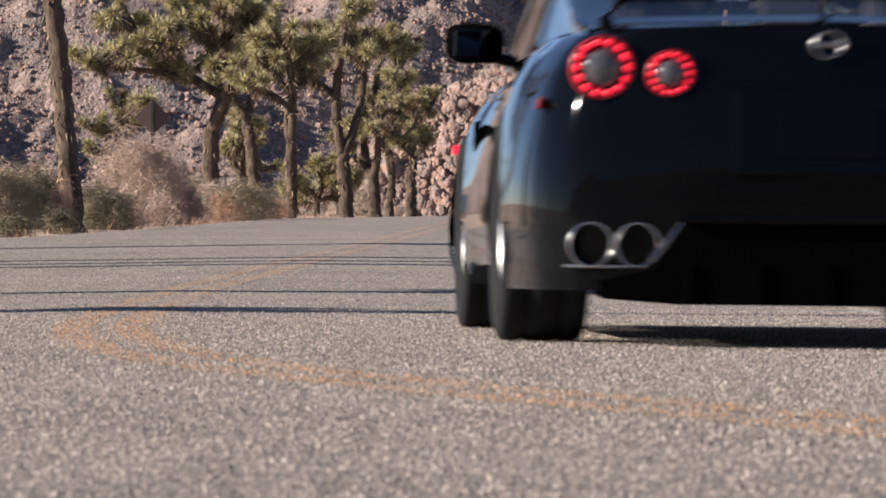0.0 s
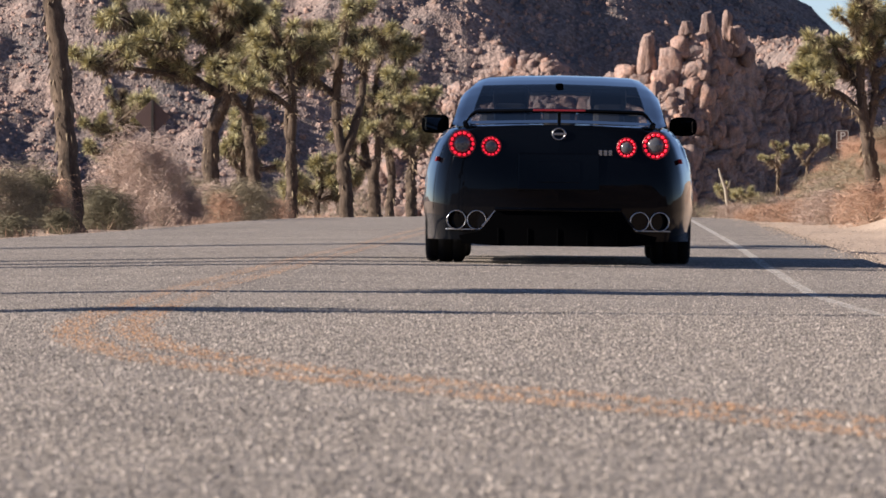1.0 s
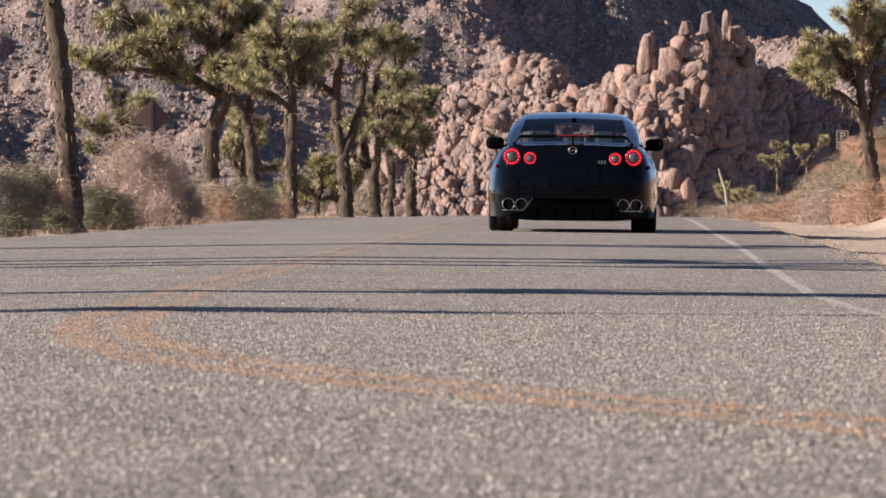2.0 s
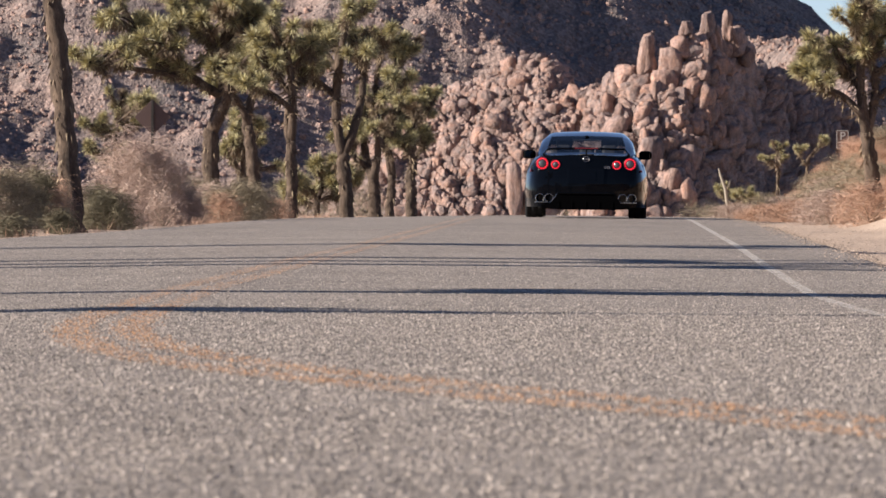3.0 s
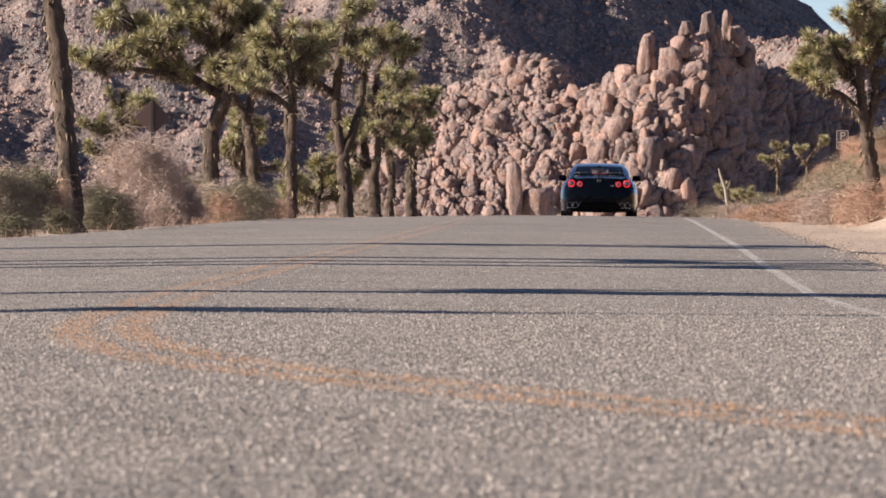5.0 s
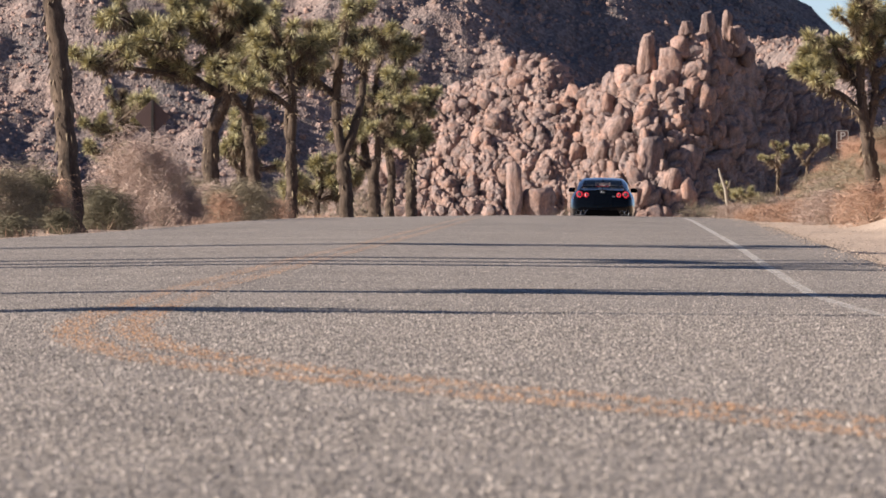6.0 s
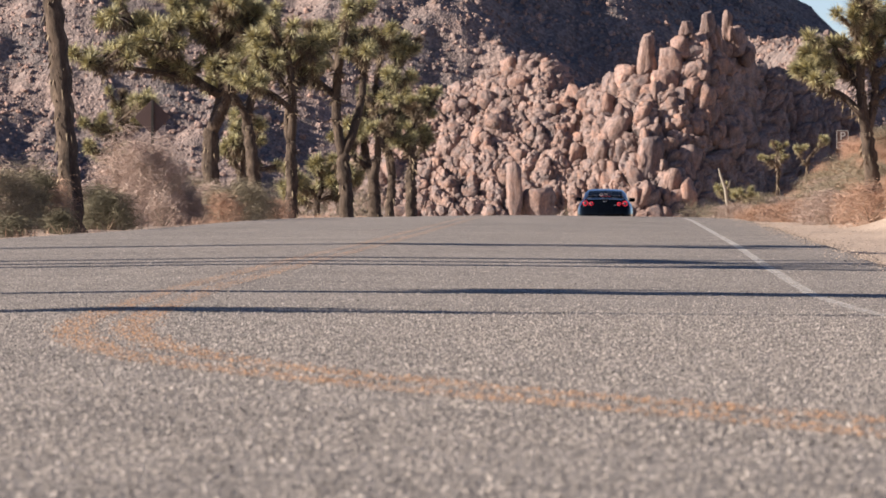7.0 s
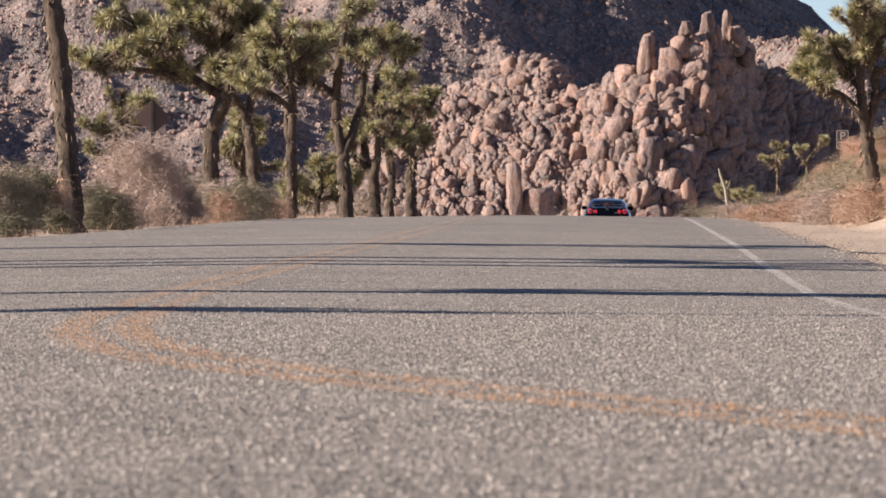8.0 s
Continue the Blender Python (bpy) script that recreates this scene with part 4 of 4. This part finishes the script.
def make_wheel(car, x, y, wide):
    side = -1 if x < 0 else 1
    hub = new("wheel")
    hub.empty_display_size = 0.1
    hub.parent = car
    turn = Matrix.Rotation(radians(-90 * side), 4, "Z")
    h = wide / 2
    tyre = lathe([(-h * 0.75, 0.262), (-h * 0.98, 0.285), (-h, 0.32), (-h * 0.93, 0.345), (-h * 0.80, TYRE_R), (-h * 0.42, TYRE_R), (-h * 0.40, TYRE_R - 0.007), (-h * 0.36, TYRE_R - 0.007), (-h * 0.34, TYRE_R),
                  (h * 0.34, TYRE_R), (h * 0.36, TYRE_R - 0.007), (h * 0.40, TYRE_R - 0.007), (h * 0.42, TYRE_R), (h * 0.80, TYRE_R), (h * 0.93, 0.345), (h, 0.32), (h * 0.98, 0.285), (h * 0.75, 0.262)], 40)
    t = part("tyre", moved(tyre, turn), RUBBER, hub, "black low-profile rubber tyre", True)
    rim = lathe([(-h * 0.75, 0.26), (-h * 0.6, 0.24), (h * 0.5, 0.235), (h * 0.75, 0.255), (h * 0.80, 0.263)], 32)
    part("rim", moved(rim, turn), RIM, hub, "silver alloy wheel rim", True)
    for k in range(6):
        bm = box_bm(0.05, 0.03, 0.20, Matrix.Rotation(math.pi / 3 * k, 4, "Y") @ Matrix.Translation((0, h * 0.62, 0.135)), 0.008)
        part("spoke", moved(bm, turn), RIM, hub)
    part("brake_disc", moved(lathe([(0.0, 0.06), (0.0, 0.19), (0.025, 0.19), (0.025, 0.06)], 28), turn), DARKM, hub)
    hub.location = (x, y, TYRE_R)
    return hub


def make_lamp(car, x, z, r, y):
    base = part("tail_lamp", moved(lathe([(0.03, r * 1.02), (-0.012, r * 1.01), (-0.016, r * 0.95), (-0.006, r * 0.88), (0.012, r * 0.5), (0.012, 0.002)], 32), pose(x, y, z)), RED_DIM, car, "round red tail lamp with a lit ring", True)
    n = 14
    for k in range(n):
        w = 2 * math.pi * (k + 0.5) / n
        bm = bmesh.new()
        bmesh.ops.create_icosphere(bm, subdivisions=1, radius=1.0)
        m = pose(x, y - 0.012, z) @ Matrix.Rotation(w, 4, "Y") @ Matrix.Translation((0, 0, r * 0.80)) @ Matrix.Diagonal((r * 0.165, 0.010, r * 0.125, 1))
        part("lamp_segment", moved(bm, m), RED_GLOW, base, "", True)
    part("lens", moved(lathe([(0.0, r * 0.64), (-0.014, r * 0.58), (-0.024, r * 0.3), (-0.026, 0.002)], 24), pose(x, y, z)), LAMP_GREY, base, "grey centre lens", True)
    return base


def make_exhaust(car, x, z):
    y = -0.912
    outer = lathe([(0.10, 0.064), (-0.044, 0.069), (-0.049, 0.0675), (-0.047, 0.063), (0.12, 0.060)], 32)
    tip = part("exhaust_tip", moved(outer, pose(x, y, z)), CHROME, car, "round polished exhaust tip", True)
    part("bore", moved(lathe([(-0.02, 0.0605), (0.10, 0.056), (0.11, 0.001)], 24), pose(x, y, z)), DARKM, tip, "sooty dark bore", True)


def make_car():
    car = empty("sports_car", pose(0, 0, 0), "glossy black two-door sports coupe driving away on the asphalt", "car")
    ys = sorted(set([-0.93, -0.8, -0.7, -0.55, -0.401, 0.401, 0.6, 0.9, 1.3, 1.7, 2.0, 2.2, 2.379, 3.181, 3.3, 3.45, 3.56, 3.64, 3.68] + [0.399 * math.sin(math.pi * k / 16) for k in range(-8, 9)] + [WHEELBASE + 0.399 * math.sin(math.pi * k / 16) for k in range(-8, 9)]))
    rows = []
    # the tail: rings that close in on its middle
    base = ring(-0.93)
    for y, k in ((-0.985, 0.0), (-0.984, 0.45), (-0.980, 0.80), (-0.968, 0.93), (-0.95, 0.98)):
        rows.append([(x * k, tail_y(x * k, z) + y + 0.985, z) for x, z in base])
    for y in ys:
        rows.append([(x, tail_y(x, z) + y + 0.985 if y < -0.9 else y, z) for x, z in ring(y)])
    rows.append([(0.0, 3.70, 0.5)] * len(rows[0]))
    v, f = both_sides(rows)
    body = mesh_object("body", v, f, PAINT, car, True)
    tagged(body, "glossy black painted coupe body")
    bm = box_bm(1.5, 3.9, 0.10, pose(0, 1.35, 0.26), 0.02)
    part("underbody", bm, BLACK, car, "matt black floor pan")
    for c in (0.0, WHEELBASE):
        bm = box_bm(1.62, 0.78, 0.36, pose(0, c, 0.58), 0.05)
        part("wheel_well", bm, BLACK, car)

    # cabin, split into metal and glass
    roof = [(-0.72, 1.0), (-0.45, 1.06), (-0.1, 1.15), (0.2, 1.225), (0.5, 1.29), (0.75, 1.33), (1.0, 1.36), (1.3, 1.375), (1.6, 1.365), (1.8, 1.335), (2.0, 1.27), (2.25, 1.15), (2.6, 0.96)]
    ry = np.linspace(-0.72, 2.6, 67)
    rz = np.interp(ry, *zip(*roof))
    rz[1:-1] = (rz[:-2] + 2 * rz[1:-1] + rz[2:]) / 4
    rows = []
    for y, zt in zip(ry.tolist(), rz.tolist()):
        wt = lerp_at(zt, [(0.95, 0.77), (1.15, 0.735), (1.3, 0.690), (1.38, 0.640)])
        zb = min(0.93, zt - 0.03)
        base = lerp_at(y, [(-0.72, 0.70), (-0.3, 0.76), (0.5, 0.82), (2.0, 0.82), (2.6, 0.74)])
        rows.append([(base, y, zb), (base * 0.99, y, zb + 0.03 * (zt - zb)), (base + (wt - base) * 0.72, y, zb + 0.72 * (zt - zb)), (wt, y, zt - 0.075 * (zt - zb) * 2.2),
                     (wt - 0.055, y, zt - 0.028), (wt - 0.13, y, zt - 0.010), (0.30, y, zt), (0.0, y, zt + 0.006)])
    v, f = both_sides(rows)
    bins = {"roof": [], "rear_window": [], "windscreen": [], "side_window": [], "side_window_b": []}
    for k, face in enumerate(f):
        col = k % 14
        y = sum(v[i][1] for i in face) / 4
        high = v[face[0]][2]
        if 5 <= col <= 8 and -0.62 < y < 0.52:
            bins["rear_window"].append(face)
        elif 4 <= col <= 9 and 1.8 < y < 2.5:
            bins["windscreen"].append(face)
        elif col in (1, 12) and 0.25 < y < 2.1 and high > 0.9:
            bins["side_window" if col == 12 else "side_window_b"].append(face)
        else:
            bins["roof"].append(face)
    for name, fs in bins.items():
        used = sorted({i for face in fs for i in face})
        back = {i: k for k, i in enumerate(used)}
        if fs:
            glass = name != "roof"
            ob = mesh_object("side_window" if name.startswith("side") else name, [v[i] for i in used], [tuple(back[i] for i in face) for face in fs], GLASS if glass else PAINT, car, True)
            if glass:
                ob.visible_shadow = False
    # spoiler
    bm = bmesh.new()
    rows = []
    n = 41
    for k in range(n):
        s = -1 + 2 * k / (n - 1)
        x = 0.70 * s - 0.02 * s * ease(0.93, 1.0, abs(s))
        z = 1.09 - 0.012 * s * s - 0.105 * ease(0.84, 1.02, abs(s))
        y = -0.86 + 0.16 * s * s
        rows.append([bm.verts.new((x, y + dy, z + dz)) for dy, dz in ((-0.06, 0.006), (-0.045, 0.016), (0.03, 0.006), (0.10, -0.012), (0.10, -0.024), (0.02, -0.016), (-0.05, -0.012), (-0.06, -0.004))])
    for a, b in zip(rows, rows[1:]):
        for k in range(8):
            bm.faces.new((a[k], a[(k + 1) % 8], b[(k + 1) % 8], b[k]))
    bm.faces.new(rows[0][::-1])
    bm.faces.new(rows[-1])
    bmesh.ops.recalc_face_normals(bm, faces=bm.faces[:])
    wing = part("rear_spoiler", bm, PAINT, car, "low black rear wing", True)
    for x in (-0.66, 0.66):
        part("spoiler_foot", box_bm(0.045, 0.15, 0.07, pose(x, -0.70, 0.985, 0, 22 if x > 0 else -22, 0), 0.02), PAINT, wing)
    part("spoiler_stay", box_bm(0.025, 0.10, 0.10, pose(0, -0.80, 1.045), 0.006), PAINT, wing)
    part("high_brake_lamp", box_bm(0.37, 0.012, 0.013, pose(0, -0.923, 1.092), 0.003), RED_DIM, wing, "thin red brake lamp strip")
    for x, z, r in ((-0.686, 0.848, 0.097), (0.686, 0.848, 0.097), (-0.480, 0.832, 0.072), (0.480, 0.832, 0.072)):
        make_lamp(car, x, z, r, tail_y(x, z) + 0.001)
    for x in (-0.72, -0.577, 0.577, 0.72):
        make_exhaust(car, x, 0.31)
    # emblem, lettering bars, plate recess, lip, diffuser
    part("emblem", moved(lathe([(0.0, 0.052), (-0.008, 0.050), (-0.010, 0.044), (-0.006, 0.038), (0.0, 0.036)], 28), pose(0, tail_y(0, 0.925) - 0.004, 0.925) @ Matrix.Diagonal((1, 1, 0.9, 1))), DULL_CHROME, car, "round chrome emblem", True)
    part("emblem_bar", box_bm(0.108, 0.010, 0.018, pose(0, tail_y(0, 0.925) - 0.006, 0.925), 0.003), DULL_CHROME, car)
    for dx in (0.0, 0.035, 0.07):
        part("badge_bar", box_bm(0.024, 0.008, 0.04, pose(0.295 + dx, tail_y(0.33, 0.795) - 0.002, 0.795), 0.003), DULL_CHROME, car, "small chrome badge")
    part("plate_panel", box_bm(0.58, 0.03, 0.27, pose(0, -0.958, 0.655, -6, 0, 0), 0.012), PAINT, car, "dark number plate recess")
    part("number_plate", box_bm(0.31, 0.012, 0.15, pose(0, -0.972, 0.655, -6, 0, 0), 0.003), PAINT, car, "dark blank number plate")
    bm = bmesh.new()
    outline = [(-0.70, 0.20), (-0.54, 0.235), (-0.44, 0.385), (0.44, 0.385), (0.54, 0.235), (0.70, 0.20), (0.68, 0.145), (0.45, 0.13), (-0.45, 0.13), (-0.68, 0.145)]
    a = [bm.verts.new((x, -0.992, z)) for x, z in outline]
    b = [bm.verts.new((x, -0.55, z + 0.01)) for x, z in outline]
    bm.faces.new(a)
    bm.faces.new(b[::-1])
    for k in range(len(a)):
        n = (k + 1) % len(a)
        bm.faces.new((a[k], b[k], b[n], a[n]))
    bmesh.ops.recalc_face_normals(bm, faces=bm.faces[:])
    diffuser = part("diffuser", bm, BLACK, car, "matt black rear diffuser")
    for x in (-0.42, -0.21, 0.0, 0.21, 0.42):
        part("fin", box_bm(0.014, 0.40, 0.12, pose(x, -0.80, 0.195), 0.004), BLACK, diffuser)
    part("diffuser_ridge", box_bm(0.90, 0.03, 0.016, pose(0, -0.996, 0.39, 30, 0, 0), 0.006), PAINT, diffuser)
    for s in (-1, 1):
        # diagonal facets: metal on the left stands in for the sun's highlight on paint
        bm = box_bm(0.020, 0.03, 0.17, pose(s * 0.482, -0.972, 0.325, 0, -s * 40, 0), 0.006)
        part("diffuser_facet", bm, DULL_CHROME if s < 0 else PAINT, diffuser, "diagonal diffuser facet, sun highlight put into the left one's metal")
        part("bumper_lip", box_bm(0.25, 0.04, 0.009, pose(s * 0.67, -0.915, 0.243, 0, 0, s * 9), 0.003), RIM, car, "thin bright bumper edge")
        # mirrors
        arm = part("mirror_arm", box_bm(0.20, 0.05, 0.05, pose(s * 0.85, 1.72, 0.96, 0, -s * 12, 0), 0.015), PAINT, car)
        bm = bmesh.new()
        bmesh.ops.create_uvsphere(bm, u_segments=20, v_segments=12, radius=1.0)
        for q in bm.verts:
            q.co = Vector((math.copysign(abs(q.co.x) ** 0.6, q.co.x), q.co.y if q.co.y > 0 else q.co.y * 0.25, math.copysign(abs(q.co.z) ** 0.6, q.co.z)))
        shell = part("door_mirror", moved(bm, pose(s * 0.935, 1.70, 1.01) @ Matrix.Diagonal((0.105, 0.11, 0.072, 1))), BLACK, car, "black door mirror", True)
        part("mirror_glass", box_bm(0.150, 0.006, 0.092, pose(s * 0.935, 1.672, 1.01, 4, 0, 12 if s < 0 else -25), 0.002), MIRROR, shell)
        # side details
        part("side_marker", box_bm(0.012, 0.15, 0.035, pose(s * 0.848, -0.72, 0.74, 0, -s * 14, s * 19), 0.004), RED_DIM, car, "red side reflector")
        part("front_marker", box_bm(0.03, 0.05, 0.035, pose(s * 0.925, 3.05, 0.66), 0.008), RED_GLOW if s < 0 else RED_DIM, car, "small red side lamp")
        part("fender_vent", box_bm(0.02, 0.07, 0.26, pose(s * 0.893, 2.26, 0.62), 0.006), BLACK, car, "black vent behind the front wheel")
        part("door_handle", box_bm(0.012, 0.16, 0.03, pose(s * 0.915, 0.95, 0.80), 0.004), RIM, car)
        part("side_skirt", box_bm(0.05, 1.9, 0.07, pose(s * 0.88, 1.38, 0.20), 0.015), BLACK, car)
    part("antenna_fin", moved(box_bm(0.055, 0.10, 0.036, pose(0, 0.46, 1.288), 0.015), Matrix()), BLACK, car, "black roof aerial fin")
    # seats seen through the rear glass
    for x in (-0.36, 0.36):
        for y, z, k in ((1.05, 0.80, 1.0), (0.25, 0.72, 0.85)):
            seat = part("seat", box_bm(0.46 * k, 0.14, 0.62 * k, pose(x, y, z, -12, 0, 0), 0.05), SEAT, car, "dark leather seat")
            part("headrest", box_bm(0.27 * k, 0.10, 0.17, pose(x, y - 0.08, z + 0.36 * k + 0.04, -8, 0, 0), 0.04), SEAT, seat)
    part("centre_headrest", box_bm(0.24, 0.10, 0.16, pose(0, 0.2, 1.04, -8, 0, 0), 0.045), SEAT, car, "dark rear seat head rest")
    part("dashboard", box_bm(1.4, 0.5, 0.25, pose(0, 2.05, 0.86), 0.05), SEAT, car)
    part("parcel_shelf", box_bm(1.15, 0.6, 0.04, pose(0, -0.25, 0.97), 0.01), SEAT, car)
    wheels = [make_wheel(car, x, y, w) for x, y, w in ((-0.812, 0.0, 0.285), (0.812, 0.0, 0.285), (-0.80, WHEELBASE, 0.255), (0.80, WHEELBASE, 0.255))]
    return car, wheels


MIRROR = plain("mirror_glass", (0.14, 0.15, 0.16), 0.03, 1.0)
CAR, WHEELS = make_car()

# ---------------------------------------------------------------- signs and small things
def diamond_sign():
    d = 140.0
    x, z0 = spot(270, d), land(spot(270, d), d)
    s = empty("road_sign", pose(x, d, z0), "diamond-shaped road sign seen from its brown back", "sign")
    zc = 0.59 + (316 - 208) * d / 9962 - z0
    part("sign_plate", box_bm(0.64, 0.006, 0.64, pose(0, 0, zc, 0, 45, 0), 0.002), SIGN_BACK, s, "brown unpainted back of the plate")
    part("post", box_bm(0.07, 0.06, zc + 0.42, pose(0, -0.04, (zc + 0.42) / 2), 0.006), POST, s, "dark sign post")


def parking_sign():
    d = 130.0
    k = d / 9962
    x, z0 = spot(1491, d), land(spot(1491, d), d)
    zc = 0.59 + (316 - 247) * k - z0
    s = empty("parking_sign", pose(x, d, z0), "small brown sign with a white letter and border", "sign")
    plate = part("sign_plate", box_bm(0.285, 0.008, 0.42, pose(0, 0, zc), 0.002), SIGN_BACK, s)
    part("post", box_bm(0.05, 0.05, max(0.2, zc), pose(0, 0.035, max(0.2, zc) / 2), 0.006), POST, s)
    for dx, dz, w, h in ((0, 0.20, 0.27, 0.012), (0, -0.20, 0.27, 0.012), (-0.13, 0, 0.012, 0.40), (0.13, 0, 0.012, 0.40), (0, -0.07, 0.27, 0.012)):
        part("border", box_bm(w, 0.006, h, pose(dx, -0.008, zc + dz), 0.001), SIGN_WHITE, plate)
    part("symbol", box_bm(0.17, 0.006, 0.03, pose(0, -0.008, zc - 0.14), 0.001), SIGN_WHITE, plate)
    cu = bpy.data.curves.new("letter", "FONT")
    cu.body, cu.size, cu.extrude, cu.align_x, cu.align_y = "P", 0.26, 0.003, "CENTER", "CENTER"
    cu.materials.append(SIGN_WHITE)
    ob = new("letter", cu)
    ob.parent = plate
    ob.matrix_basis = pose(0, -0.009, zc + 0.07, 90, 0, 0)


def dead_branch():
    d = 150.0
    k = d / 9962
    x = spot(1285, d)
    z0 = land(x, d)
    top = 0.59 + (316 - 298) * k - z0
    s = empty("dead_stem", pose(x, d, z0 - 0.05), "bleached leaning dead stem standing in the grass", "dead wood")
    soup = Soup()
    pts = [Vector((0.02, 0, 0)), Vector((0.03, 0, top * 0.35)), Vector((-0.02, 0, top * 0.65)), Vector((-0.15, 0, top * 0.9)), Vector((-0.20, 0.02, top + 0.05))]
    soup.add(*tube(pts, [0.05, 0.045, 0.045, 0.035, 0.012], 8))
    soup.add(*tube([pts[2], pts[2] + Vector((0.10, 0, 0.12)), pts[2] + Vector((0.14, 0.02, 0.25))], [0.03, 0.02, 0.008], 6))
    soup.build("stem", DEADWOOD, s, True)


diamond_sign()
parking_sign()
dead_branch()


# ---------------------------------------------------------------- what moves
CAR_X = [(8, 1.85), (18, 1.105), (23, 0.82), (29.4, 0.675), (35, 0.72), (41, 0.83), (52, 1.09), (227, 6.62), (400, 12.1)]
_cx = _soft(CAR_X, 2.5)


def car_pose(t):
    y = 18.05 + 22.3 * t + 0.45 * t * t
    x = float(np.interp(y, _t, _cx))
    slope = (float(np.interp(y + 1.4, _t, _cx)) - float(np.interp(y - 1.4, _t, _cx))) / 2.8
    slope += 0.017 * (1 - ease(18, 32, y))
    rear, front = road_height(x - centre(y), y), road_height(x - centre(y + 2.78), y + 2.78)
    l, r = road_height(x - 0.8 - centre(y), y), road_height(x + 0.8 - centre(y), y)
    return pose(x, y, rear + 0.002, math.degrees(math.atan2(front - rear, 2.78)), math.degrees(math.atan2(l - r, 1.6)), -math.degrees(math.atan(slope)))


def motions():
    walk(CAR, [(0.25 * k, car_pose(0.25 * k)) for k in range(33)])
    for wheel in WHEELS:
        at = wheel.location.copy()
        walk(wheel, [(k / FPS, pose(at.x, at.y, at.z, -80 * k, 0, 0)) for k in range(8 * FPS + 1)])


motions()
